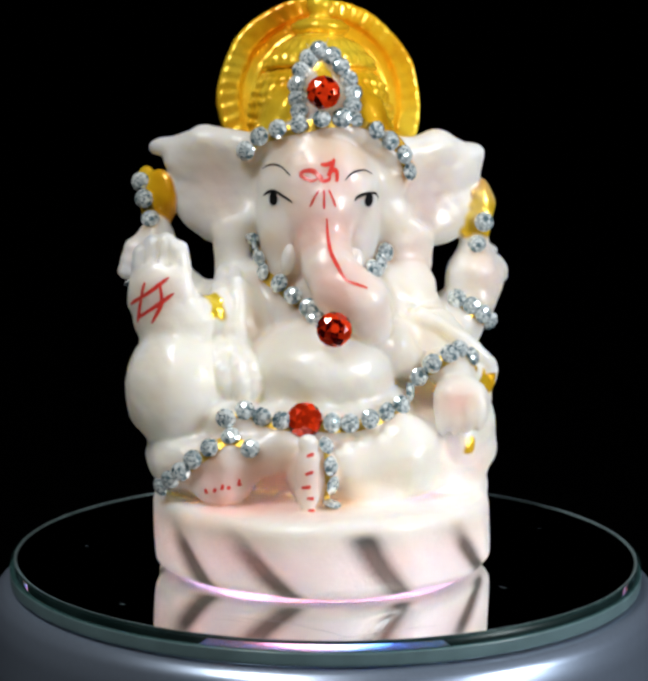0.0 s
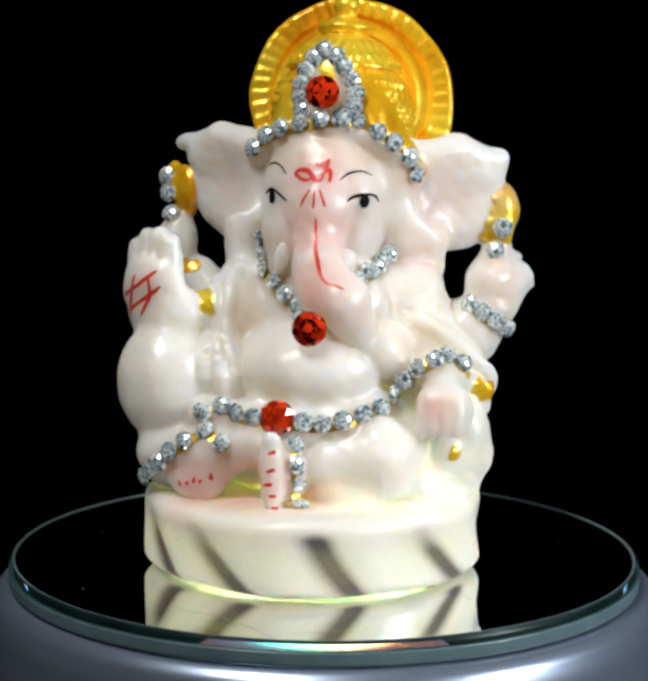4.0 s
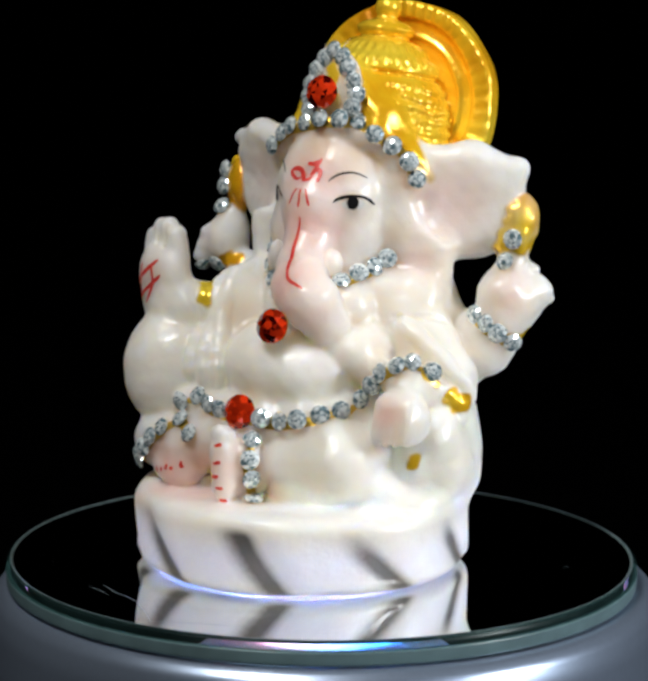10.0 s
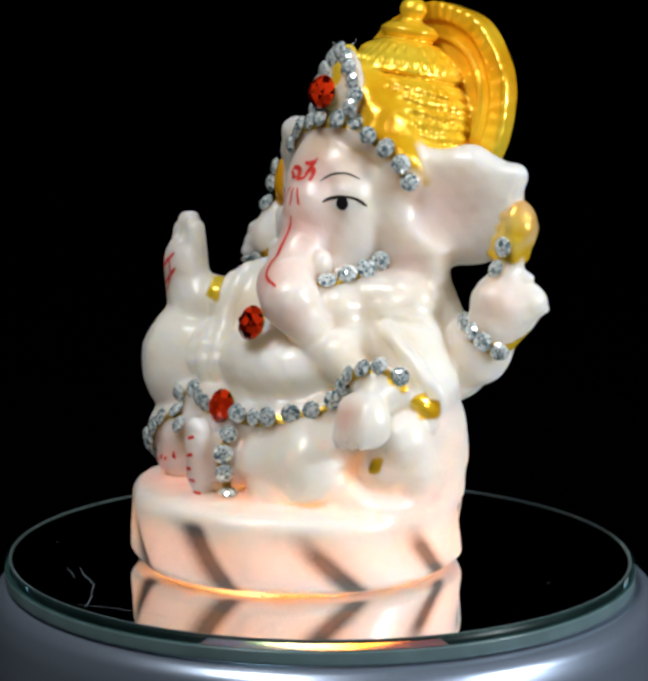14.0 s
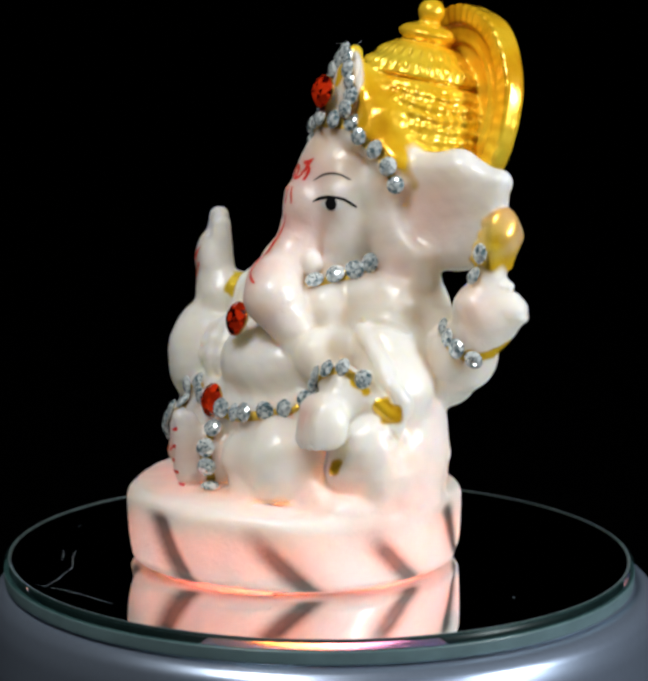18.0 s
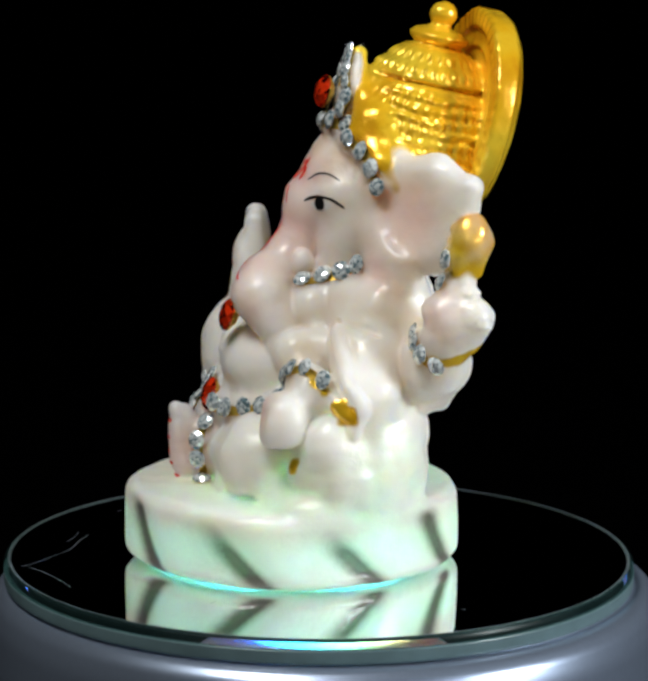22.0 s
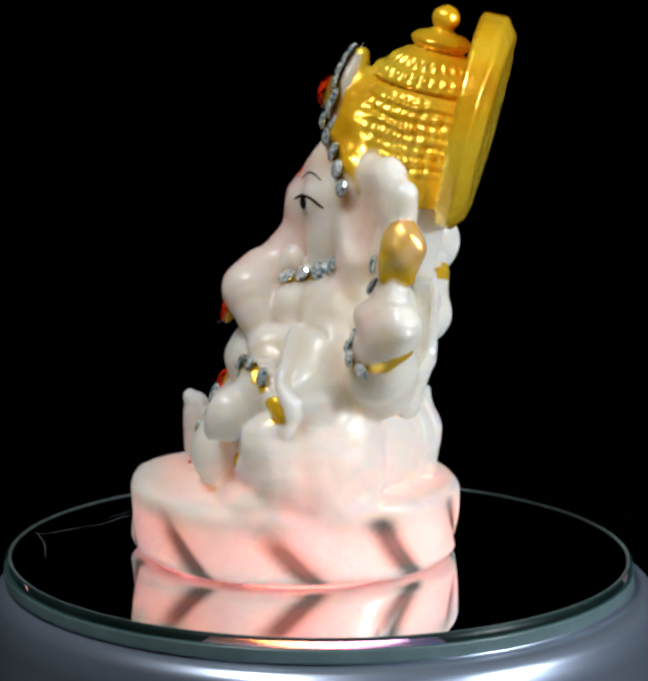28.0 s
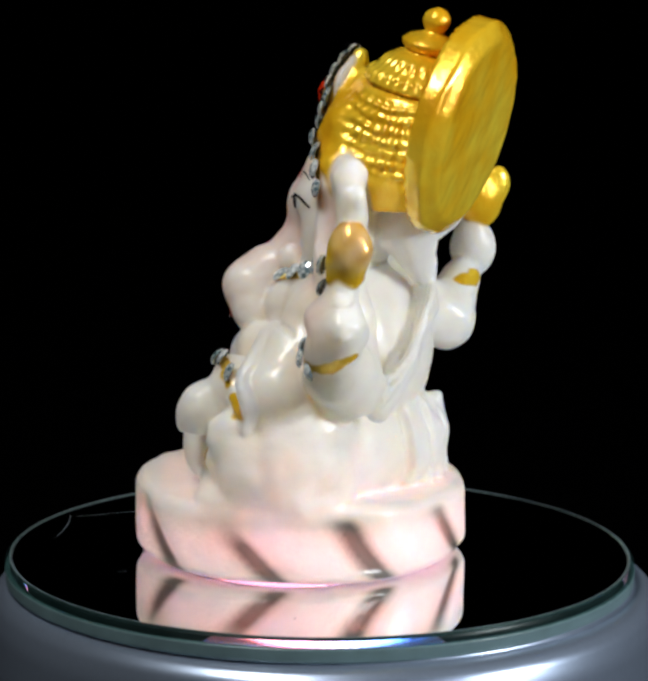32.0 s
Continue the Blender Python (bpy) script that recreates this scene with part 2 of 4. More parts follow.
part("rim_ring", lathe(rounded([(0.0738, -0.0020), (0.0748, -0.0020), (0.0751, -0.0023), (0.0750, -0.0049), (0.0747, -0.0054), (0.0738, -0.0054)], 0.0004, 4), 220), GLASS_EDGE, plate, "smooth grey-green lower glass rim")
part("plate_floor", lathe([(0.026, -0.00045), (0.0736, -0.00045), (0.0736, -0.0006), (0.026, -0.0006)], 120), DARK, plate, "black backing under the mirror")
part("spindle", lathe(rounded([(0.020, -0.0012), (0.0262, -0.0009), (0.0255, -0.0077), (0.020, -0.0077)], 0.0003), 64), DARK, plate, "black ring spindle under the plate")
# unseen disc added to keep direct light off the ceiling of the plinth's well
part("light_hood", lathe(rounded([(0.0005, 0.0020), (HOOD, 0.0020), (HOOD, 0.0028), (0.0005, 0.0028)], 0.0003), 64), HOOD_WHITE, plate, "unseen white disc added to steer light to the plinth's walls")


def scratch(points, width):
    bm, last = bmesh.new(), None
    for i, (x, y) in enumerate(points):
        a, c = points[max(i - 1, 0)], points[min(i + 1, len(points) - 1)]
        n = Vector((a[1] - c[1], c[0] - a[0])).normalized() * width * (0.3 if i in (0, len(points) - 1) else 1)
        pair = [bm.verts.new(((x + s * n.x) * 0.001, (y - PLATE[1] * 1000 + s * n.y) * 0.001, 0.00016)) for s in (-0.5, 0.5)]
        if last:
            bm.faces.new((last[0], pair[0], pair[1], last[1]))
        last = pair
    return bm


for points, width in (([(-23, -55), (-17, -58), (-12, -59.4), (-8, -61), (-4, -64.4)], 0.16), ([(-4.7, -63.8), (0, -67), (6, -72.6)], 0.17), ([(3, -73), (10, -68.4), (17, -65), (25, -62)], 0.12),
                      ([(-25, -57.6), (-20, -59.2), (-16, -61)], 0.13), ([(40, -30), (41.5, -31.5)], 0.35), ([(-58, 4), (-57, 5)], 0.4), ([(52, 24), (53.2, 24.4)], 0.35), ([(-46, -46), (-45.2, -47)], 0.35)):
    part("scratch", scratch(points, width), SCRATCH, plate, "pale scratch in the mirror")
for ob in (plate, *plate.children):
    ob.data.transform(Matrix.Translation((*PLATE, 0)))


# ---------------------------------------------------------------- statuette: one cast body, modelled as a distance field (mm)
H = 0.45
LOW, HIGH = np.array([-56.0, -52.0, -1.0]), np.array([52.0, 52.0, 137.0])
SHAPE = tuple(int(v) for v in np.ceil((HIGH - LOW) / H))


def rot_z(a):
    c, s = math.cos(math.radians(a)), math.sin(math.radians(a))
    return np.array([[c, -s, 0], [s, c, 0], [0, 0, 1.0]])


def rot_x(a):
    c, s = math.cos(math.radians(a)), math.sin(math.radians(a))
    return np.array([[1.0, 0, 0], [0, c, -s], [0, s, c]])


def rot_y(a):
    c, s = math.cos(math.radians(a)), math.sin(math.radians(a))
    return np.array([[c, 0, s], [0, 1.0, 0], [-s, 0, c]])


class Field:
    """A signed distance on a grid, blended shape by shape."""

    def __init__(self):
        self.d = np.full(SHAPE, 30.0, np.float32)

    def box(self, lo, hi):
        a = np.clip(np.floor((np.array(lo) - LOW) / H).astype(int), 0, None)
        b = np.clip(np.ceil((np.array(hi) - LOW) / H).astype(int) + 1, None, SHAPE)
        axes = [(LOW[i] + H * np.arange(a[i], b[i])).astype(np.float32) for i in range(3)]
        x, y, z = np.meshgrid(*axes, indexing="ij", sparse=True)
        return tuple(slice(a[i], b[i]) for i in range(3)), x, y, z

    def blend(self, where, e, k):
        d = self.d[where]
        h = np.clip(0.5 + 0.5 * (d - e) / k, 0, 1)
        self.d[where] = d * (1 - h) + e * h - k * h * (1 - h)

    def carve(self, where, e, k):
        d = self.d[where]
        h = np.clip(0.5 - 0.5 * (d + e) / k, 0, 1)
        self.d[where] = d * (1 - h) - e * h + k * h * (1 - h)

    def egg(self, c, r, turn=None, k=2.0, cut=False):
        m = max(r) + k + 2
        where, x, y, z = self.box([v - m for v in c], [v + m for v in c])
        p = (x - c[0], y - c[1], z - c[2])
        t = np.eye(3) if turn is None else turn
        q = [p[0] * t[0, i] + p[1] * t[1, i] + p[2] * t[2, i] for i in range(3)]
        k0 = np.sqrt(sum((q[i] / r[i]) ** 2 for i in range(3)))
        k1 = np.sqrt(sum((q[i] / r[i] ** 2) ** 2 for i in range(3))) + 1e-6
        (self.carve if cut else self.blend)(where, k0 * (k0 - 1) / k1, k)

    def limb(self, points, k=2.0, cut=False):
        """Round tapered links through (x, y, z, radius)."""
        for a, b in zip(points, points[1:]):
            m = max(a[3], b[3]) + k + 2
            where, x, y, z = self.box([min(a[i], b[i]) - m for i in range(3)], [max(a[i], b[i]) + m for i in range(3)])
            v = [b[i] - a[i] for i in range(3)]
            n = sum(s * s for s in v) + 1e-9
            t = np.clip(((x - a[0]) * v[0] + (y - a[1]) * v[1] + (z - a[2]) * v[2]) / n, 0, 1)
            e = np.sqrt((x - a[0] - t * v[0]) ** 2 + (y - a[1] - t * v[1]) ** 2 + (z - a[2] - t * v[2]) ** 2)
            (self.carve if cut else self.blend)(where, e - (a[3] + (b[3] - a[3]) * t), k)

    def block(self, c, half, turn=None, r=1.0, k=1.0):
        """A box with rounded edges."""
        m = float(np.linalg.norm(half)) + k + 2
        where, x, y, z = self.box([v - m for v in c], [v + m for v in c])
        p = (x - c[0], y - c[1], z - c[2])
        t = np.eye(3) if turn is None else turn
        q = [np.abs(p[0] * t[0, i] + p[1] * t[1, i] + p[2] * t[2, i]) - half[i] + r for i in range(3)]
        e = np.sqrt(sum(np.maximum(v, 0) ** 2 for v in q)) + np.minimum(np.maximum(np.maximum(q[0], q[1]), q[2]), 0) - r
        self.blend(where, e.astype(np.float32), k)

    def fold(self, points, r, k=0.8, lift=0.0, cut=False):
        """A fold (or crease) laid along the surface through a few places, thinner to its ends."""
        p = np.array(points, float)
        t = np.linspace(0, len(p) - 1, 5 * (len(p) - 1) + 1)
        i = np.clip(t.astype(int), 0, len(p) - 2)
        f = (t - i)[:, None]
        a, b, c, e = p[np.clip(i - 1, 0, None)], p[i], p[i + 1], p[np.clip(i + 2, None, len(p) - 1)]
        line = 0.5 * (2 * b + (c - a) * f + (2 * a - 5 * b + 4 * c - e) * f ** 2 + (3 * b - a - 3 * c + e) * f ** 3)
        line, _ = self.snap(line, lift, 4, 1.5)
        s = np.linspace(0, 1, len(line))
        w = r * (0.5 + 0.5 * np.clip(np.sin(np.pi * s) * 2.5, 0, 1))
        self.limb([(*v, u) for v, u in zip(line.tolist(), w.tolist())], k, cut)

    def hand_worked(self, seed, low=20.0, amount=0.34):
        """The small unevenness of a hand-finished cast."""
        rng = np.random.default_rng(seed)
        i = np.nonzero((np.abs(self.d) < 1.2))
        p = LOW + H * np.stack(i, 1)
        n = np.zeros(len(p))
        for wave, size in ((9.0, 0.16), (5.5, 0.11), (3.4, 0.06)):
            for _ in range(5):
                v = rng.normal(size=3)
                n += size * amount * np.sin(p @ (v / np.linalg.norm(v)) * 2 * np.pi / wave + rng.uniform(0, 6.3))
        self.d[i] += (n * smooth(low - 4, low, p[:, 2])).astype(np.float32)

    def at(self, p):
        """The distance at points (n, 3), between grid points."""
        f = (np.asarray(p, float) - LOW) / H
        i = np.clip(np.floor(f).astype(int), 0, np.array(SHAPE) - 2)
        f = f - i
        out = 0
        for a in (0, 1):
            for b in (0, 1):
                for c in (0, 1):
                    w = (f[:, 0] if a else 1 - f[:, 0]) * (f[:, 1] if b else 1 - f[:, 1]) * (f[:, 2] if c else 1 - f[:, 2])
                    out = out + w * self.d[i[:, 0] + a, i[:, 1] + b, i[:, 2] + c]
        return out

    def slope(self, p):
        p = np.asarray(p, float)
        g = np.stack([self.at(p + e) - self.at(p - e) for e in np.eye(3) * 0.8], -1)
        return g / (np.linalg.norm(g, axis=1, keepdims=True) + 1e-9)

    def snap(self, p, lift=0.0, steps=6, reach=3.0):
        """Points moved onto the surface, with the normals there."""
        p = np.asarray(p, float).copy()
        for _ in range(steps):
            p -= self.slope(p) * np.clip(self.at(p) - lift, -reach, reach)[:, None] * 0.9
        return p, self.slope(p)


STRIPES = (-52, -21, 22, 63, 104, 145, 189, 229, 268)
PED = (-1.1, -8.0)
WELL = (35.9, 12.5)


def smooth(a, b, x):
    t = np.clip((x - a) / (b - a), 0, 1)
    return t * t * (3 - 2 * t)


def stripe(x, y, z, wide=False):
    """How near a place on the plinth's side lies to one of its slanting grooves, 0 to 1, and the run along it."""
    a = np.degrees(np.arctan2(x - PED[0], -(y - PED[1])))
    best = 0
    smoke = 0
    for i, s in enumerate(STRIPES):
        off = (a - s - (9.5 - z) * (1.25 + 0.3 * math.sin(2.3 * i)) - 0.03 * (9.5 - z) ** 2 + 2 + 180) % 360 - 180
        faint = 1 - (0.3 + 0.3 * math.sin(1.9 * i + 1)) * smooth(8, 17, z)
        best = np.maximum(best, faint * np.exp(-(np.where(off > 0, off / 6.8, off / 11.5)) ** 2))
        smoke = np.maximum(smoke, np.exp(-((off + 4) / 17) ** 2))
    return (best, smoke) if wide else best


def plinth(f):
    where, x, y, z = f.box((-44, -51, -1), (42, 35, 26))
    r = np.sqrt((x - PED[0]) ** 2 + (y - PED[1]) ** 2)
    a = np.arctan2(x - PED[0], -(y - PED[1]))
    wide = 39.6 - 1.7 * stripe(x, y, z) * smooth(1, 4, z) * smooth(19, 15, z) - 1.3 * smooth(3.5, 0.2, z) + 0.3 * np.sin(5 * a + 1)
    top = 18.6 + 0.5 * np.sin(3 * a + 0.5) * smooth(20, 38, r)
    foot = 0.5 + 0.4 * np.sin(2 * a - 0.6) * np.sin(3 * a)
    qx, qz = r - wide + 3.2, np.abs(z - (top + foot) / 2) - (top - foot) / 2 + 3.2
    e = np.minimum(np.maximum(qx, qz), 0) + np.sqrt(np.maximum(qx, 0) ** 2 + np.maximum(qz, 0) ** 2) - 3.2
    f.blend(where, e.astype(np.float32), 1.0)


def marble():
    f = Field()
    plinth(f)
    # seat, hips and folded legs
    f.egg((0, 0, 29), (31, 23, 17))
    f.egg((-7, 10, 28.5), (20, 15.6, 13))
    f.limb([(23.4, 6.0, 25, 14.4), (22.6, 6.4, 34, 13.6)], k=2)
    f.egg((18, 9, 45), (11, 10, 12), k=2.5)
    f.egg((36.5, 24.5, 23), (10, 10, 7), k=3, cut=True)
    f.egg((-34.5, -14.4, 43), (12.3, 12.3, 15))
    f.egg((-29.4, -14, 27), (12.8, 13, 9))
    f.limb([(16, -16.5, 27.5, 8.6), (22, -4, 29, 8)], k=1.5)
    f.limb([(6, -21.4, 27, 6.8), (16.6, -18.0, 27.4, 9.8)], k=1.0)
    f.limb([(6, -21.5, 28, 4.8), (16, -18.4, 32, 5.6), (21, -15, 31, 5)], k=2.5)
    f.egg((30.5, -6, 19.5), (7.5, 8.5, 3.6), k=3)
    f.egg((22, -10, 20.5), (11, 9, 6.5), k=3)
    f.egg((28, 4, 30), (9.5, 11, 10.5), k=3)
    f.egg((9, -20, 20.5), (10, 7.5, 5), k=2)
    f.egg((-4.2, -33.4, 27), (2.6, 3.6, 9.6), k=1.0)
    for i, z in enumerate((35.0, 31.2, 28.6, 26.0, 22.6)):
        f.egg((-4.3, -35.6 + 0.35 * i, z), (2.4, 1.7, 2.0 if i == 0 else 1.5), k=1.6)
    f.egg((-3.5, -26, 26), (6, 7, 7.5))
    f.egg((-24, -25.4, 22.5), (7.3, 5.6, 4.6), rot_z(-12), k=1.2)
    f.limb([(-33, -20, 27, 7), (-22, -24, 28, 6.5), (-10, -24, 32, 6)])
    # belly over its rolled waistcloth, chest, back, shoulders
    f.limb([(-24, -22, 37, 4), (-12, -22, 36, 4.6), (-2, -22.5, 35.5, 4.6), (8, -20, 35.5, 4.4), (16, -13, 38.5, 4)], k=2)
    f.egg((-2, -9, 47), (17.8, 16, 11.4), k=4.5)
    f.egg((-1, 3, 60), (18, 13, 14))
    f.egg((-2, 9, 50), (22, 14, 20))
    f.egg((12.5, 6, 60.5), (8, 7, 8.5))
    f.egg((18.4, 9.4, 61.6), (7.6, 7.2, 8.6), k=2)
    f.egg((-19, 4, 60), (9, 8, 10))
    f.limb([(-4, 19.5, 80, 8), (-7, 21, 69, 3)], k=2.5)
    # shawl folds over the chest and the arm
    f.egg((-21, -5, 52), (8, 9, 15), k=3)
    f.egg((-21, -14, 44), (7, 8, 9), k=3)
    f.limb([(-14, 18.5, 71, 2.6), (-7, 22.4, 61, 3.0), (6, 24.4, 50, 3.2), (17, 23.9, 41, 3)], k=1.2)
    for i in range(5):
        f.limb([(-19 + 5.4 * i, 21.5 - abs(i - 1.6) * 1.6, 37, 1.5), (-21 + 6 * i, 22.6 - abs(i - 1.6) * 2.0, 20, 1.8)], k=2.2)
    # head, cheeks, trunk, tusks
    f.egg((-2.5, 6, 86), (14, 12.8, 17))
    f.egg((6.4, 2, 86), (4.6, 6, 6), k=3)
    f.egg((5.6, 4.4, 76), (6.4, 7.2, 8), k=4)
    f.egg((-9, 2, 76), (7, 8.2, 8), k=5)
    f.limb([(-1, 4.6, 93, 7.6), (-1, -2.2, 84, 8.0), (-0.9, -5.6, 76.6, 5.8), (0, -10, 71, 5.7), (3.2, -14.8, 66.6, 6.5), (7.4, -16.6, 64.1, 6.6), (9.6, -14.2, 59.4, 5.0), (11.2, -11.6, 55.0, 4.0)], k=1.6)
    f.egg((8, -4.5, 61), (7.5, 6, 7), k=2)
    f.egg((16, -9.6, 51.5), (4.4, 5, 6), k=1.4)
    f.egg((12.6, -11.5, 53.5), (3.4, 3.8, 3), k=1.4)
    f.egg((19.4, -8, 48), (4, 4.5, 4.4), k=2)
    f.egg((6.4, -6.8, 71.5), (2.3, 2.6, 3.2), k=0.6)
    f.egg((-9.2, -8, 72.5), (1.7, 2.2, 3.6), rot_y(8), k=0.6)
    # ears with their turned-out tips and hollow fronts
    left, right = rot_z(35), rot_z(-25)
    f.egg((25.4, 20.2, 84), (13.8, 4.2, 13), left, k=2.5)
    f.limb([(16, 14.4, 95, 3.2), (26, 21.6, 95.4, 3), (34.9, 27.6, 92.8, 2.0)], k=3)
    f.limb([(20, 14.6, 78, 5.5), (20.6, 14.4, 69.5, 4.4)], k=3)
    f.limb([(34.9, 27.6, 92.8, 2), (33.4, 27.0, 87.8, 2.1), (31.6, 25.8, 81.5, 2.2)], k=3)
    f.egg((12, 12.6, 87), (7, 7.6, 14), k=3)
    f.egg((14, 12.4, 76), (6.5, 6.5, 10), k=3)
    f.egg((28, 15.6, 84.5), (10.8, 3.2, 8.5), left, k=2.5, cut=True)
    f.egg((-26, 12.2, 86), (12.6, 4.2, 13), right, k=2.5)
    f.limb([(-18, 8, 97, 3.2), (-29, 13, 97.3, 3), (-41.4, 20.3, 94.8, 1.9)], k=3)
    f.limb([(-24, 11.5, 92, 4), (-36, 17, 92, 2.4)], k=4)
    f.limb([(-22, 8, 80, 5.5), (-23, 7, 68, 3.8)], k=3)
    f.egg((-29, 8, 87), (11, 3.0, 9), right, k=2.5, cut=True)
    # raised open palm
    palm = rot_z(-16)
    f.egg((-35.6, -13.6, 58.4), (9.6, 5.6, 6.8), palm, k=2)
    f.egg((-38.2, -13.9, 64.4), (8.2, 4.6, 9.0), palm @ rot_x(4), k=2)
    for i in range(4):
        c = palm @ np.array([-5.0 + 2.9 * i, 0, 0])
        f.limb([(-38.0 + c[0], -13.0 + c[1], 63, 3.6), (-38.0 + c[0], -12.7 + c[1], (73.6, 76.2, 76.8, 75.2)[i], 2.4)], k=0.9)
    for i in range(3):
        for side in (-1, 1):
            c = palm @ np.array([-3.55 + 2.9 * i, 2.7 * side, 0])
            f.limb([(-38 + c[0], -12.6 + c[1], 72, 0.3), (-38 + c[0], -12.6 + c[1] * 0.8, 79.5, 0.8)], k=0.8, cut=True)
    f.limb([(-31, -13, 62, 2.6), (-28.5, -10.5, 60, 3.6), (-24, -5, 58, 5)], k=2)
    # rear arm behind the palm
    f.limb([(-18, 9, 60, 8), (-29.2, 15.2, 54.2, 7.2), (-36.2, 15.6, 63, 4.8)], k=2)
    f.egg((-41.8, 15.8, 69.8), (5, 5.6, 7.4), k=2)
    f.egg((-40.4, 16, 74), (3.2, 3.6, 5), k=2)
    for i in range(3):
        f.egg((-48.0 + 0.7 * i, 14.0 + 0.4 * i, 65.6 + 3.0 * i), (2.4, 3.2, 1.8), k=2.0)
    # rear arm with its closed hand, front arm and fist
    f.limb([(17, 14, 73, 5), (18.4, 16.5, 60, 6.4), (23.0, 19.4, 47.6, 8.0)], k=2.5)
    f.limb([(23.0, 19.4, 47.6, 8.0), (29.6, 21.2, 51.8, 7.8), (34.6, 22.0, 57, 6.0)], k=2)
    f.egg((35.2, 24.0, 62.8), (7.6, 5.8, 7.6), rot_z(45), k=1.6)
    f.egg((36.8, 20.0, 65), (4.2, 3.0, 3.4), rot_z(45), k=1.5)
    f.limb([(37, 26, 62, 5.8), (40.0, 28.4, 63.8, 3.8)], k=4)
    for i in range(4):
        f.egg((39.2 + 0.95 * i, 27.6 + 0.75 * i, 69.2 - 2.3 * i), (2.0, 2.4, 1.35), rot_z(45), k=0.6)
    f.limb([(35.6, 24.6, 67.5, 4.2), (35.4, 26.2, 76, 3.0)], k=2)
    f.limb([(12.6, 6.6, 62, 7.4), (22, 6.4, 53, 7.8), (29.6, 5.0, 45, 8.2)], k=2.5)
    f.egg((15, -4, 52), (5.5, 5, 6), k=3)
    f.egg((27.4, -8.2, 47.4), (5.4, 5.0, 4.6), k=1.6)
    f.limb([(33.4, 2, 45, 5.0), (29.4, -7.4, 45.2, 4.3), (31, -13, 41, 4.6)], k=1.4)
    f.egg((31.3, -13.6, 39.6), (6.5, 4.8, 5.8), k=1.2)
    f.block((31.2, -14.2, 39.2), (5.8, 4.2, 5.8), rot_z(8) @ rot_x(-6), 3.3, 1.4)
    f.egg((34.4, -5.2, 34), (5.0, 5.2, 5.6), k=1.5)
    f.egg((31.2, -8.0, 28.6), (4.6, 5.0, 6), k=2)
    for i in range(4):
        f.egg((26.9 + 2.8 * i, -17.7 + 0.5 * abs(i - 1.5), 37.2 + 0.4 * i), (1.6, 1.7, 4.6), rot_x(-6), k=0.8)
    f.limb([(33.5, -2, 36, 5.0), (33.6, -1, 27, 7)], k=3)
    # cuff of the sleeve round a hollow, with its small turned-up end
    f.limb([(32, -4.0, 52, 1.0), (35.8, -2.2, 48.8, 1.8), (38.6, 0, 45.8, 1.0)], k=1.6, cut=True)
    f.fold([(22, 0.8, 57.2), (28.6, -0.2, 54.0), (34, 1.0, 49.2), (38, 2.8, 43.4), (39, 1.6, 37.4)], 1.3, 1.6, 0.5)
    for i in range(3):
        f.egg((35.6 + 0.7 * i, -2.0 + 1.6 * i, 43.7 - 1.5 * i), (1.8, 1.8, 1.4), k=1.6)
    f.fold([(19, 0.4, 59.4), (23, 2.4, 58.6), (27.6, 8, 57.6)], 0.7, 0.8, cut=True)
    f.limb([(24.6, 0.6, 56.2, 1.7), (22.2, 0.2, 58.2, 1.3)], k=2.0)
    # pleats of the shawl in front, and its band across the back
    f.fold([(-27, 2, 68), (-24.1, -11, 62.2), (-21.9, -15.7, 52.9), (-19.2, -21.9, 41.9)], 1.9, 1.2, 0.0)
    f.fold([(-22, 0, 69), (-20.7, -11.4, 62.3), (-19.9, -15.9, 52.9), (-16.6, -21, 42.7)], 1.5, 1.1, 0.0)
    f.fold([(-27.5, -12.6, 62), (-25, -14, 53.4), (-23.2, -21.6, 43.9)], 1.5, 1.2, 0.0)
    f.fold([(-9.4, 23.5, 66.5), (0.5, 26.4, 57), (10.8, 27.2, 48.6), (19.8, 24.5, 41.8)], 0.8, 0.5, 0.2)
    f.fold([(-5.7, 21, 63.7), (4.2, 25.1, 55.4), (14.1, 25.7, 46.9)], 0.5, 0.5, cut=True)
    f.fold([(-12, 22, 70), (-2, 26, 62), (8, 27, 54), (20, 24.5, 45)], 0.8, 0.5, 0.2)
    for x, y, w in ((1, 23, 0.9), (-7, 23.2, 0.7), (-15, 21.4, 0.9)):
        f.fold([(x, y, 38), (x + 0.6, y + 0.2, 30), (x - 1.4, y, 22)], w, 1.4, cut=True)
    # tiara plate under the stones
    f.egg((-1.2, 4.2, 108.6), (7.0, 2.6, 11.6), rot_x(-14), k=1.2)
    f.limb([(-18.4, 6.5, 95.5, 1.7), (-10, 3.2, 100.4, 2.0), (-1, 1.6, 102.2, 2.2), (8.6, 4, 99.8, 2.0), (14.4, 7.6, 95, 1.8), (17, 11.6, 90.4, 1.6)], k=2)
    f.hand_worked(4)
    # hollow inside: a round well under the plinth
    where, x, y, z = f.box((-40, -47, -1), (38, 31, 14))
    qx, qz = np.sqrt((x - PED[0]) ** 2 + (y - PED[1]) ** 2) - WELL[0] + 1.6 * smooth(5, 1.5, z) + 2, z - WELL[1] + 2
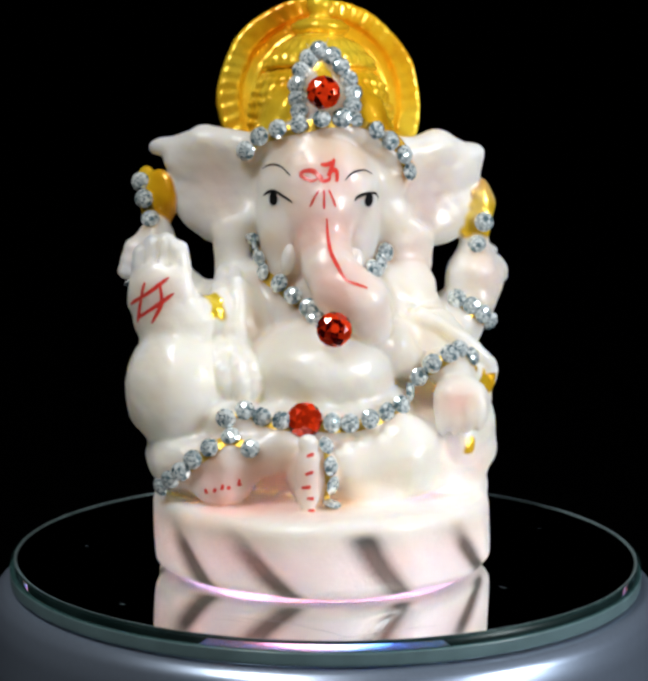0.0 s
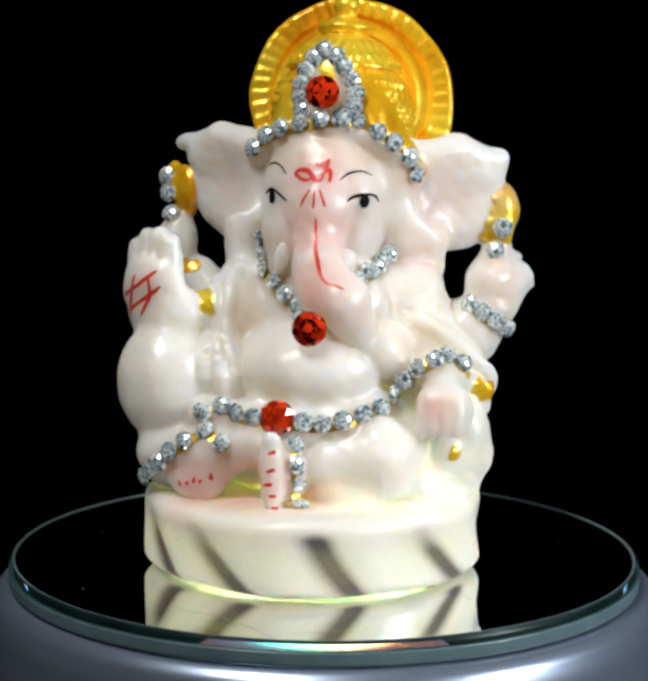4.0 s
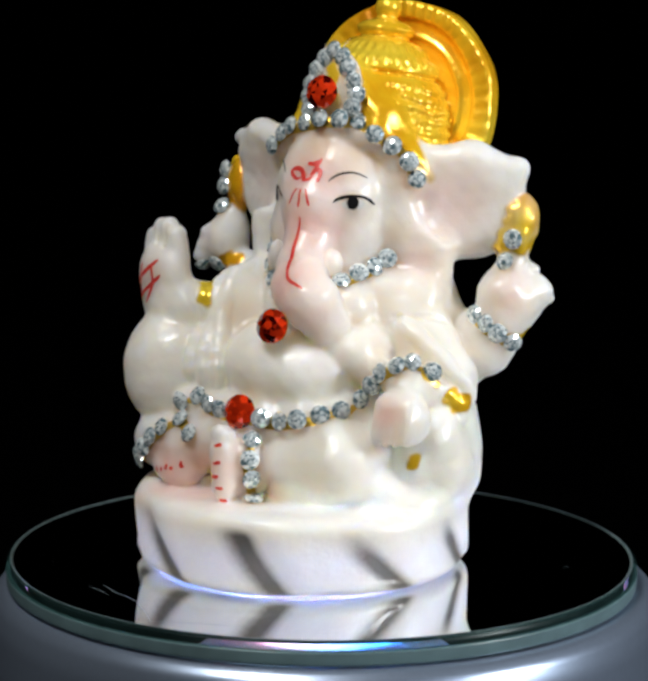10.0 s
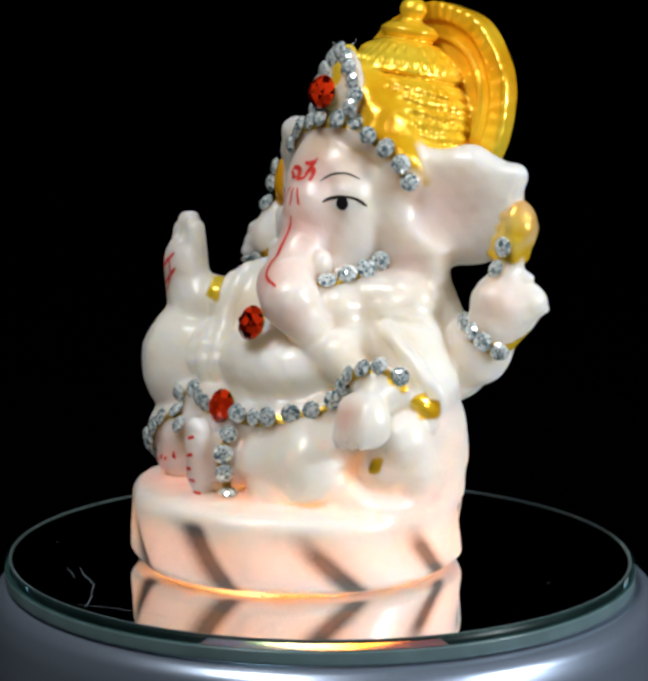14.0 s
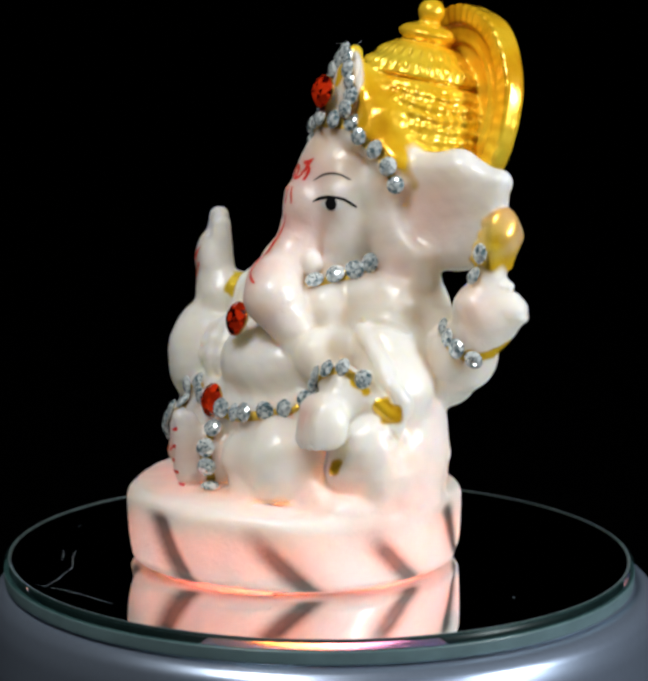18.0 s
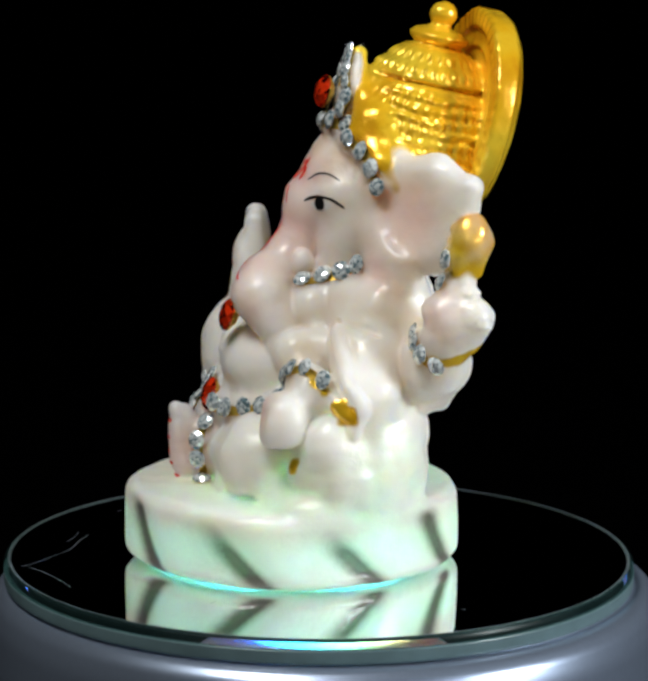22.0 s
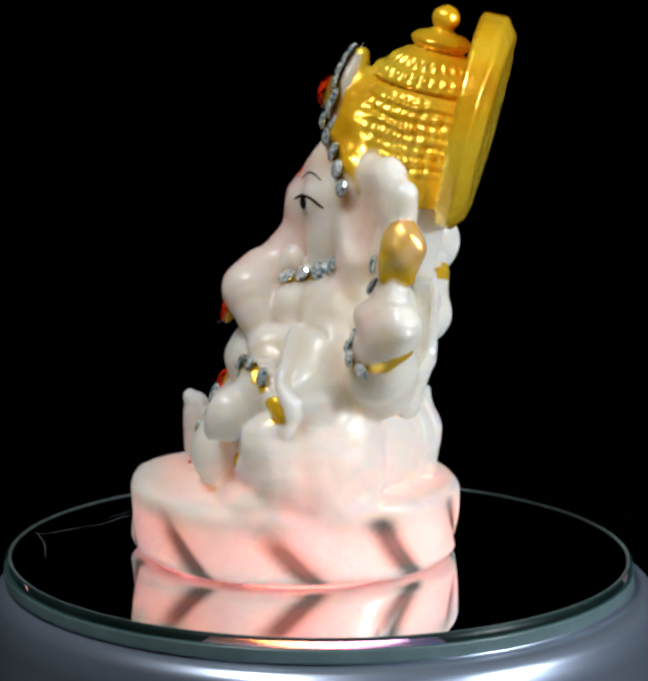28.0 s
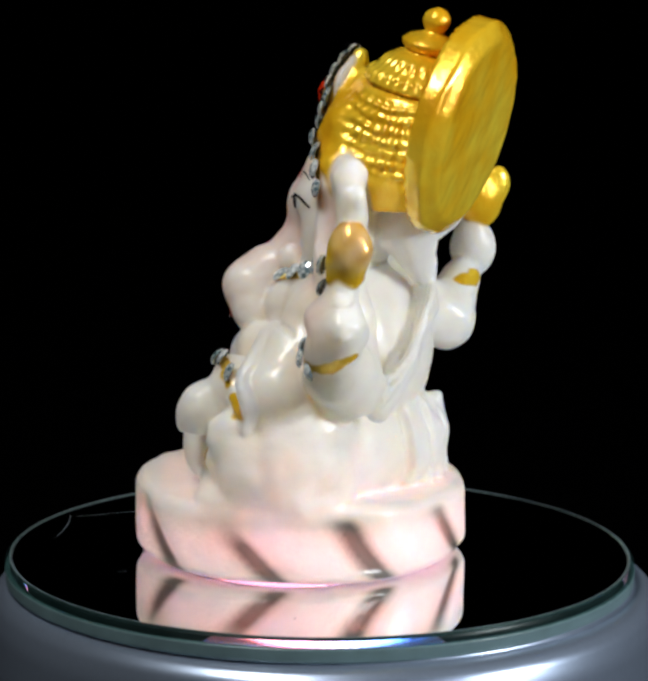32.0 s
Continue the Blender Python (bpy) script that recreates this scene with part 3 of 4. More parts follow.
    e = np.minimum(np.maximum(qx, qz), 0) + np.sqrt(np.maximum(qx, 0) ** 2 + np.maximum(qz, 0) ** 2) - 2
    f.carve(where, e.astype(np.float32), 0.8)
    f.egg((4, -1, 20), (25, 14, 13), k=3.0, cut=True)
    f.egg((20, 4, 24), (12.5, 10, 11), k=3.0, cut=True)
    return f


def gold():
    f = Field()
    # dome of the crown: ringed tiers round a leaning axis
    where, x, y, z = f.box((-21, 3, 86), (19, 46, 136))
    lean = math.radians(11.5)
    u, v = x + 1.9 + (z - 100) * 0.02, (y - 21.5) * math.cos(lean) - (z - 100) * math.sin(lean)
    h = 100 + (y - 21.5) * math.sin(lean) + (z - 100) * math.cos(lean)
    r = np.sqrt(u * u + v * v)
    a = np.arctan2(u, -v)
    prof = np.interp(h, [84, 92, 98, 104, 109, 112.0, 112.7, 113.5, 116, 117.4, 119.6, 120.8, 121.5, 122.4, 123.7, 125.1, 126.0, 126.6, 127.4, 128.7, 130.2, 131.4, 132.0],
                     [14.6, 16.8, 17.4, 17.1, 15.8, 14.2, 12.4, 14.0, 13.0, 11.2, 9.4, 7.6, 5.4, 6.6, 7.1, 5.6, 2.6, 2.3, 2.9, 3.3, 2.9, 1.8, 0.0]).astype(np.float32)
    wz = h + 0.3 * np.sin(5 * a + 0.4) + 0.2 * np.sin(11 * a + h)
    net = (0.34 + 0.12 * np.sin(3 * a + h)) * np.cos(2 * np.pi * wz / 2.5) + (0.24 + 0.12 * np.sin(0.8 * h - 4 * a)) * np.cos(38 * a + 0.7 * np.sin(h * 0.9))
    beads = 0.5 * np.cos(34 * a + 0.5 * np.sin(4 * a)) * np.exp(-((h - 115.6) / 0.9) ** 2) + 0.5 * np.cos(28 * a) * np.exp(-((h - 118.6) / 0.9) ** 2)
    e = (r - prof - net * smooth(92, 96, h) * smooth(111.5, 110, h) - beads) * 0.8
    e = np.maximum(e, y - 34 - (z - 105) * 0.2)
    f.blend(where, e.astype(np.float32), 0.6)
    # round plate behind it, fluted round its front edge
    where, x, y, z = f.box((-29, 20, 76), (27, 52, 136))
    t = rot_z(8) @ rot_x(-11.5)
    p = (x + 2.7, y - 35.0, z - 105.4)
    u, w, v = [p[0] * t[0, i] + p[1] * t[1, i] + p[2] * t[2, i] for i in range(3)]
    rho = np.sqrt((u / 24.4) ** 2 + ((v + 1.2) / 25.7) ** 2)
    a = np.arctan2(u, v)
    face = -3.6 + 0.9 * smooth(0.62, 0.7, rho) * smooth(0.82, 0.76, rho) - 0.7 * smooth(0.78, 0.84, rho) * (0.6 + (0.2 + 0.1 * np.sin(3 * a + 1)) * np.cos(48 * a + 0.9 * np.sin(5 * a) + 7 * rho))
    face = face + 1.3 * smooth(0.66, 0.6, rho)
    qx, qw = (rho - 1) * 24 + 1.1 + 0.5 * np.sin(2 * a + 1) + 0.16 * np.sin(9 * a), np.maximum(face - w, (w - 3.4 - 0.045 * v + 2.4 * smooth(0.82, 1.0, rho))) + 1.1
    e = np.minimum(np.maximum(qx, qw), 0) + np.sqrt(np.maximum(qx, 0) ** 2 + np.maximum(qw, 0) ** 2) - 1.1
    f.blend(where, e.astype(np.float32), 0.8)
    # edge roll of the tiara
    f.limb([(-19.5, 9, 97, 1.8), (-12, 5.5, 102, 2), (-7.5, 7, 110, 2), (-2, 7.4, 119.4, 1.3), (5, 7.5, 110, 2), (9.5, 6, 102, 2.5), (15.5, 10.5, 96, 2.6), (18.4, 14, 91, 2.2)], k=1.5)
    f.limb([(-17, 12, 95, 3), (-10, 10, 104, 5), (-1, 12, 110, 6), (8, 10, 104, 5), (15, 14, 95, 3)], k=2)
    # what the rear hands hold
    f.egg((-40.6, 18.2, 82.4), (5.8, 2.9, 7.4), rot_z(-42) @ rot_y(6), k=0.8)
    f.egg((-43.6, 21.4, 85.6), (3.2, 1.9, 4.6), rot_z(-42), k=1.0)
    f.block((35.2, 26.2, 75.8), (3.6, 3.9, 3.6), rot_z(14) @ rot_y(4), 1.8, 1.0)
    f.egg((36.0, 27.5, 80.6), (3.9, 5.0, 6.6), rot_z(20) @ rot_x(-6), k=2.0)
    f.block((36.4, 28.2, 80.6), (2.9, 3.3, 3.2), rot_z(30) @ rot_x(35), 1.6, 2.0)
    for i in range(4):
        f.egg((32.2 + 1.1 * i, 23.4 + 0.3 * i, 75 + 2.8 * i), (1.6, 1.6, 1.4), k=0.5)
    f.hand_worked(9, 60.0, 0.2)
    return f


# ---------------------------------------------------------------- statuette mesh
def surface(d):
    """Quads round the zero of a distance grid: one vertex in each cell that the surface crosses."""
    s = d < 0
    n = [v - 1 for v in d.shape]
    count = np.zeros(n, np.int8)
    for a in (0, 1):
        for b in (0, 1):
            for c in (0, 1):
                count += s[a:n[0] + a, b:n[1] + b, c:n[2] + c]
    cells = np.argwhere((count > 0) & (count < 8))
    index = np.full(n, -1, np.int32)
    index[tuple(cells.T)] = np.arange(len(cells))
    total, hits = np.zeros((len(cells), 3)), np.zeros(len(cells))
    corners = [(a, b, c) for a in (0, 1) for b in (0, 1) for c in (0, 1)]
    for p in corners:
        for axis in range(3):
            if p[axis]:
                continue
            q = tuple(p[i] + (i == axis) for i in range(3))
            u = d[tuple((cells + p).T)]
            v = d[tuple((cells + q).T)]
            cross = (u < 0) != (v < 0)
            t = np.where(cross, u / np.where(cross, u - v, 1), 0)
            place = np.tile(np.array(p, float), (len(cells), 1))
            place[:, axis] += t
            total += place * cross[:, None]
            hits += cross
    verts = LOW + H * (cells + total / hits[:, None])
    quads = []
    for axis in range(3):
        b, c = (axis + 1) % 3, (axis + 2) % 3
        lo, hi = [slice(None)] * 3, [slice(None)] * 3
        lo[axis], hi[axis] = slice(0, -1), slice(1, None)
        e = np.argwhere(s[tuple(lo)] != s[tuple(hi)])
        e = e[(e[:, b] > 0) & (e[:, c] > 0) & (e[:, b] < n[b]) & (e[:, c] < n[c])]
        inside = s[tuple(e.T)]
        ring = []
        for ob, oc in ((1, 1), (0, 1), (0, 0), (1, 0)):
            f = e.copy()
            f[:, b] -= ob
            f[:, c] -= oc
            ring.append(index[tuple(f.T)])
        ring = np.stack(ring, 1)
        ring[~inside] = ring[~inside][:, ::-1]
        quads.append(ring)
    return verts, np.concatenate(quads)


def soft_spots(v, spots):
    """Soft spots of colour: the sum of soft round patches (x, y, z, radius, weight)."""
    out = np.zeros(len(v))
    for x, y, z, r, w in spots:
        out = np.maximum(out, w * np.exp(-((v - (x, y, z)) ** 2).sum(1) / r ** 2))
    return out


def ribbon(field, points, width, lift=0.10):
    """A painted stroke: a strip of quads laid on the surface along a few places, thinner to its ends."""
    p = np.array(points, float)
    t = np.linspace(0, len(p) - 1, max(6, 7 * (len(p) - 1)))
    i = np.clip(t.astype(int), 0, len(p) - 2)
    f = (t - i)[:, None]
    a, b, c, e = p[np.clip(i - 1, 0, None)], p[i], p[i + 1], p[np.clip(i + 2, None, len(p) - 1)]
    line = 0.5 * (2 * b + (c - a) * f + (2 * a - 5 * b + 4 * c - e) * f ** 2 + (3 * b - a - 3 * c + e) * f ** 3)
    line, normal = field.snap(line, lift)
    along = np.gradient(line, axis=0)
    side = np.cross(normal, along)
    side /= np.linalg.norm(side, axis=1, keepdims=True) + 1e-9
    s = np.linspace(0, 1, len(line))
    w = width * 0.5 * (0.45 + 0.55 * np.clip(np.sin(np.pi * s) * 2, 0, 1)) * (1 + 0.15 * np.sin(9 * s + len(p)))
    left, _ = field.snap(line + side * w[:, None], lift)
    right, _ = field.snap(line - side * w[:, None], lift)
    v = np.concatenate([left, line + normal * 0.03, right])
    k = len(line)
    q = [(j, j + 1, k + j + 1, k + j) for j in range(k - 1)] + [(k + j, k + j + 1, 2 * k + j + 1, 2 * k + j) for j in range(k - 1)]
    return v, np.array(q)[:, ::-1]


def spot(field, centre, across, up, lift=0.12):
    """A painted oval on the surface."""
    c, n = field.snap(np.array([centre], float), lift)
    n = n[0]
    u = np.cross((0, 0, 1.0), n)
    u /= np.linalg.norm(u)
    w = np.cross(n, u)
    a = np.linspace(0, 2 * np.pi, 20, endpoint=False)
    rim, _ = field.snap(c + np.cos(a)[:, None] * u * across + np.sin(a)[:, None] * w * up, lift)
    mid, _ = field.snap(c + 0.5 * (np.cos(a)[:, None] * u * across + np.sin(a)[:, None] * w * up), lift)
    v = np.concatenate([rim, mid, c])
    q = [(j, (j + 1) % 20, 20 + (j + 1) % 20, 20 + j) for j in range(20)] + [(20 + j, 20 + (j + 1) % 20, 40) for j in range(20)]
    return v, q


BODY, GILT = marble(), gold()
WHOLE = Field()
WHOLE.d = np.minimum(BODY.d, GILT.d)
# gold brushed on the armlets and bangles: width, places
GOLD_PAINT = [(1.0, [(33.0, -7.4, 49.2), (34.8, -5.4, 47.0)]), (2.5, [(37.2, -1.9, 42.9), (38, 0.2, 41.4)]), (1.3, [(38.3, 18.8, 53.8), (40.8, 22.5, 53.2), (40.8, 25.5, 53.2), (39.9, 27.7, 54.7), (37.4, 29.8, 57)]),
              (1.6, [(-27.6, -11.5, 64.2), (-25.4, -14, 62.4), (-25.2, -14.6, 60.6)]), (1.8, [(-31, 19.5, 64.1), (-36, 22.6, 63.9)]), (1.6, [(-40.5, 12.6, 65.4), (-36.5, 12.7, 65.6)]), (1.5, [(34.2, -12.9, 29.9), (33.8, -12.4, 28.9)]), (1.6, [(-1.6, 2.4, 115.8), (-1.2, 2.2, 113.6)])]


def brushed(v):
    """How far each vertex is covered by the brushed gold, 0 to 1, with a ragged edge."""
    out = np.zeros(len(v))
    ragged = 0.35 * np.sin(v @ (1.1, 0.8, -1.2)) + 0.1 * np.sin(v @ (-1.1, 1.9, 1.4) + 1)
    for w, places in GOLD_PAINT:
        places, w = WHOLE.snap(np.array(places, float))[0], w + 0.15
        for a, b in zip(places, places[1:]):
            t = np.clip((v - a) @ (b - a) / ((b - a) @ (b - a)), 0, 1)
            gap = np.linalg.norm(v - a - t[:, None] * (b - a), axis=1) + ragged
            out = np.maximum(out, smooth(w + 0.35, w - 0.35, gap))
    return out


BLUSH = [(26, 14, 84, 10, 0.52), (20, 9, 72, 6, 0.42), (-27, 8, 86, 9, 0.35), (0, -10, 80, 10, 0.8), (3, -20, 69, 10, 0.8), (0, -8, 92, 10, 0.75), (40, 18, 66, 7, 0.5), (30, -18, 41, 5, 0.7),
         (-24, -32, 23, 8, 0.84), (-4, -36, 26, 8, 0.63), (-14, -30, 21, 9, 0.7), (10, -20, 62, 8, 0.42), (31, -18, 36, 5, 0.42), (-38, -17, 66, 6, 0.28), (-45, 12, 70, 5, 0.35)]
OCHRE = [(-1, -2, 99.5, 6, 0.45), (9, 1, 97, 5, 0.45), (-10, 1, 97, 5, 0.45), (16, 8, 91, 4, 0.5), (-1, 3, 117, 4.5, 0.6), (6, -4, 67, 4, 0.55), (10, 0, 67, 4, 0.45), (-10, -6, 66, 4.5, 0.5),
         (-16, -26, 28, 5, 0.5), (5, -27, 20, 4, 0.4), (36, 20, 57, 5, 0.35), (-28, -12, 62, 3, 0.3), (20, -8, 52, 6, 0.3), (-40, 18, 78, 4, 0.3), (21, 14, 58, 7, 0.28), (28, 13, 76, 5, 0.2)]


# faint warm tint at the neck, chest, arms, brow and foot
PEACH = [(16, -1, 63, 6, 0.24), (11.5, -6, 60, 5, 0.3), (26, 10.6, 66, 6, 0.24), (30, 12.7, 51, 6, 0.24), (22, 6, 62, 5, 0.2), (25, -2.4, 55, 6, 0.2), (15, 5, 78, 4, 0.25),
         (10.5, 2.7, 98, 4, 0.35), (-13.7, -3.9, 75.4, 5, 0.28), (-16.7, -11.8, 57.7, 5, 0.3), (-10, -27, 26, 5, 0.35)]


# ---------------------------------------------------------------- where the stones are glued, in mm on the cast: name, label, places, how they lie
STRANDS = [
    ("rhinestone_brow_band", "curved row of clear rhinestones along the crown's lower edge",
     [(-19.1, 4.8, 96.1), (-15.8, 4, 99.1), (-11.8, 1.1, 101.6), (-6.8, 0.1, 102.9), (-1.7, -1.5, 104.5), (2.9, 0.5, 104.3), (5.2, 3.4, 103.7), (10.5, 3.9, 101.2), (13.6, 6.7, 98.4), (17.2, 7.7, 94.8), (19.2, 8.7, 90.8)], dict(front=0.35)),
    ("rhinestone_tiara_arch", "pointed arch of clear rhinestones on the crown's front",
     [(-6.5, 1.9, 105.7), (-7, 2.7, 108.5), (-7, 3.6, 111.5), (-6, 4.7, 114.6), (-4.4, 5.5, 117.3), (-2.3, 5.9, 119.5), (0.5, 5.3, 118), (2.6, 4.3, 115.7), (4.2, 4, 112.9), (5, 3.7, 109.9), (4.9, 2.6, 107)], dict(front=0.75)),
    ("rhinestone_necklace", "clear rhinestone necklace hanging under the trunk",
     [(-17.1, 5, 76.3), (-16.3, 2.4, 74.0), (-15.2, -0.2, 71.6), (-14.3, -2.5, 68.4), (-10.8, -6.1, 66.1), (-7.8, -8.3, 63.7), (-4.3, -9.7, 61.3), (-2.9, -10.2, 58.4), (8.6, -6.2, 66.4), (10.4, -2.2, 68.7), (12.1, 1.7, 70.2), (13.3, 6.2, 72)], dict()),
    ("rhinestone_belt", "clear rhinestone belt below the round belly",
     [(-23, -27, 38.7), (-18.7, -26.5, 41.3), (-14.8, -26.6, 39), (-10.3, -27.5, 38.2), (1.4, -27.7, 38), (5.6, -27.2, 37.9), (9.8, -24.6, 38.1), (13.2, -20.4, 38.4), (16.2, -16.4, 39.1), (18.2, -13, 41.4)], dict(level=0.8)),
    ("rhinestone_knee_strand", "short rhinestone strand hanging beside the foot",
     [(0.7, -29.6, 33.4), (0.8, -30.9, 28.5), (1.5, -31, 24), (2.2, -30.4, 20.6)], dict()),
    ("rhinestone_ankle_strand", "slanting rhinestone strand above the pink foot",
     [(-37.8, -22.9, 21.8), (-35.5, -25.8, 24.3), (-33.1, -27.5, 26.4), (-30.2, -28, 29), (-26.4, -28.5, 31.8), (-21.8, -27.6, 34.1), (-17.2, -29.7, 32)], dict(front=0.3)),
    ("rhinestone_armband", "clear rhinestone armband over the closed fist",
     [(21.4, -11.8, 45.6), (24.4, -13, 48.9), (28.6, -12.4, 51.5), (31.5, -9.2, 52.8), (34.4, -5.5, 49.9)], dict(level=0.5, front=0.4)),
    ("rhinestone_wrist_band", "clear rhinestone bracelet under the raised rear hand",
     [(31, 13.7, 60.7), (35, 13.8, 58), (37.7, 15.8, 55.3), (40.2, 19.2, 52.6)], dict(level=0.5, front=0.3)),
    ("rhinestone_hand_trim", "two clear rhinestones beside the gilt held ornament",
     [(37.9, 20.6, 76.8), (36.3, 19.3, 72.6)], dict(front=0.35)),
    ("rhinestone_hand_trim", "three clear rhinestones on a gilt held ornament",
     [(-45.2, 18.6, 86.6), (-45, 15.6, 82.8), (-42.9, 13.2, 79.2)], dict(front=0.6)),
    ("rhinestone_elbow_trim", "two clear rhinestones behind the raised palm",
     [(-46.5, 11.5, 63), (-42.5, 11, 64)], dict()),
]


# ---------------------------------------------------------------- painted strokes, in mm on the cast
FOREHEAD_MARK = [
    (1.05, [(-2.6, -8, 91.8), (-4.2, -7.7, 91.1), (-6.3, -5.9, 91.7), (-5.7, -5.7, 92.7), (-3.6, -6.7, 93), (-2.2, -7.7, 92.2), (-1.2, -8.7, 91.4), (0.3, -8.3, 91.7), (0.6, -7.3, 92.8)]),
    (1.05, [(-1.8, -6.2, 94.7), (-0.1, -6.3, 94.7), (1, -5.4, 95.3)]),
    (1.05, [(1.5, -5, 95.9), (0.9, -6.7, 93.6), (0.1, -7.7, 92.4)]),
    (1.05, [(0.6, -6.9, 93.4), (1.9, -6.4, 93.4), (2.4, -6.8, 92.3), (2.3, -7.7, 90.8)]),
    (0.55, [(-2.1, -9.9, 89.2), (-4.6, -10.5, 85)]),
    (0.55, [(-0.9, -10, 89.2), (-0.9, -11.8, 84.7)]),
    (0.55, [(0.3, -9.6, 89.2), (2.1, -11, 85.1)]),
    (0.85, [(-0.1, -12.5, 82.6), (0.8, -16, 77.1), (2.7, -20.4, 72.8), (4.5, -21.6, 69.9), (9.1, -22.1, 68.1)]),
]
PALM_MARK = [
    (0.9, [(-43.9, -13.4, 62.9), (-36.3, -17.1, 69.2)]),
    (0.9, [(-41.3, -16, 68.0), (-43.2, -15, 58.6)]),
    (0.9, [(-43.2, -14.8, 59.4), (-35.2, -18.1, 66.1)]),
    (0.9, [(-38.2, -17.5, 67.8), (-37.9, -17.5, 63.3), (-40.3, -17.9, 58.8)]),
]
TOE_MARKS = [
    (0.8, [(-28.9, -32.5, 22.9), (-28.6, -32.5, 21.7)]),
    (0.8, [(-25.7, -33.8, 23.3), (-26.5, -33.6, 22.3)]),
    (0.8, [(-23.7, -33.8, 24.2), (-24.1, -34.1, 22.9)]),
    (0.8, [(-21.7, -33.3, 23.7), (-22.2, -33.8, 22.9)]),
    (0.8, [(-19.6, -30.9, 25.2), (-19.3, -31.9, 24), (-18.6, -31.4, 23.7)]),
    (0.8, [(-4.4, -37, 32.1), (-2.9, -36.4, 32.6)]),
    (0.8, [(-4.7, -37.1, 28), (-3, -36.7, 28.6)]),
    (0.8, [(-5.5, -36.7, 24.8), (-3.5, -36.8, 25.1)]),
    (0.8, [(-4.3, -36.9, 22.4), (-2.8, -36.2, 22.2)]),
    (0.8, [(-4, -35.6, 19.5), (-2.8, -34.7, 18.8)]),
]
BLACK_STROKES = [
    (0.75, [(5.5, -6, 85.7), (7.2, -4.9, 86.8), (9.3, -2.9, 87.2), (10.4, -0.4, 86.7), (10.9, 2.3, 85)]),
    (0.45, [(4.5, -5.9, 90.9), (6.1, -3.8, 92.3), (8.7, -1.6, 92.7), (10.6, 1.2, 91.3)]),
    (0.75, [(-14.7, 0.5, 86), (-13, -1.3, 87.3), (-11.2, -2.8, 87.3), (-8.5, -6.8, 85.5)]),
    (0.45, [(-15, 3.1, 91.9), (-13.1, 0.8, 93.1), (-10.6, -2, 93), (-8.6, -4.2, 91.2)]),
]
WHITE_SPOTS = [((9.0, -2.4, 85.4), 2.9, 1.4), ((-12.2, -2.2, 85.2), 2.4, 1.3)]
BLACK_SPOTS = [((9.2, -3.0, 85.7), 1.45, 1.6), ((-12.0, -2.2, 85.8), 1.4, 1.6)]


def statuette():
    verts, quads = surface(WHOLE.d)
    gap = BODY.at(verts) - GILT.at(verts)
    gilt = np.maximum(np.clip(0.5 + gap / 0.9, 0, 1), brushed(verts))
    x, y, z = verts.T
    amber = smooth(31, 33, x) * smooth(74, 78, z) * smooth(92, 90, z) * smooth(18, 22, y)
    gilt *= 1 - amber * (0.12 + 0.12 * np.sin(0.7 * x + 0.5 * z) * np.sin(0.6 * y - 0.4 * z))
    side = smooth(33, 35.5, np.hypot(x - PED[0], y - PED[1])) * smooth(19.5, 16, z)
    ends = smooth(0.2, 1.6, z) * smooth(19.3, 14, z)
    core, smoke = stripe(x, y, z, True)
    vein = np.maximum(core, 0.16 + 0.34 * smoke) * side * ends
    glue = [(px, py, pz - 1.2, 3.0 + 0.5 * math.sin(3 * px), 0.5 + 0.12 * math.sin(5 * pz)) for _, _, places, _ in STRANDS for px, py, pz in places]
    stains_and_tint = soft_spots(verts, OCHRE + PEACH + glue)
    faces, slot = [tuple(q) for q in quads.tolist()], [0] * len(quads)
    parts, n = [verts], len(verts)
    for strokes, number in ((FOREHEAD_MARK, 1), (PALM_MARK, 1), (TOE_MARKS, 1), (BLACK_STROKES, 2), (WHITE_SPOTS, 3), (BLACK_SPOTS, 2)):
        for s in strokes:
            v, q = ribbon(WHOLE, s[1], s[0]) if number in (1, 2) and strokes is not BLACK_SPOTS else spot(WHOLE, s[0], s[1], s[2], 0.14 if number == 3 else 0.32)
            faces += [tuple(int(i) + n for i in f) for f in q]
            slot += [number] * len(q)
            parts.append(v)
            n += len(v)
    allv = np.concatenate(parts)
    me = bpy.data.meshes.new("statuette")
    me.from_pydata((allv * 0.001).tolist(), [], faces)
    for m in (CAST, RED_PAINT, BLACK_PAINT, WHITE_PAINT):
        me.materials.append(m)
    me.polygons.foreach_set("material_index", slot)
    me.polygons.foreach_set("use_smooth", [True] * len(faces))
    for name, values in (("gilt", gilt), ("vein", vein), ("blush", soft_spots(verts, BLUSH)), ("ochre", stains_and_tint * (gilt < 0.5))):
        full = np.zeros(len(allv), np.float32)
        full[:len(verts)] = values
        me.attributes.new(name, "FLOAT", "POINT").data.foreach_set("value", full)
    me.update()
    return tagged(new("statuette", me), "white marble-resin elephant deity statuette with gilt crown on a grey-striped plinth", "statuette")


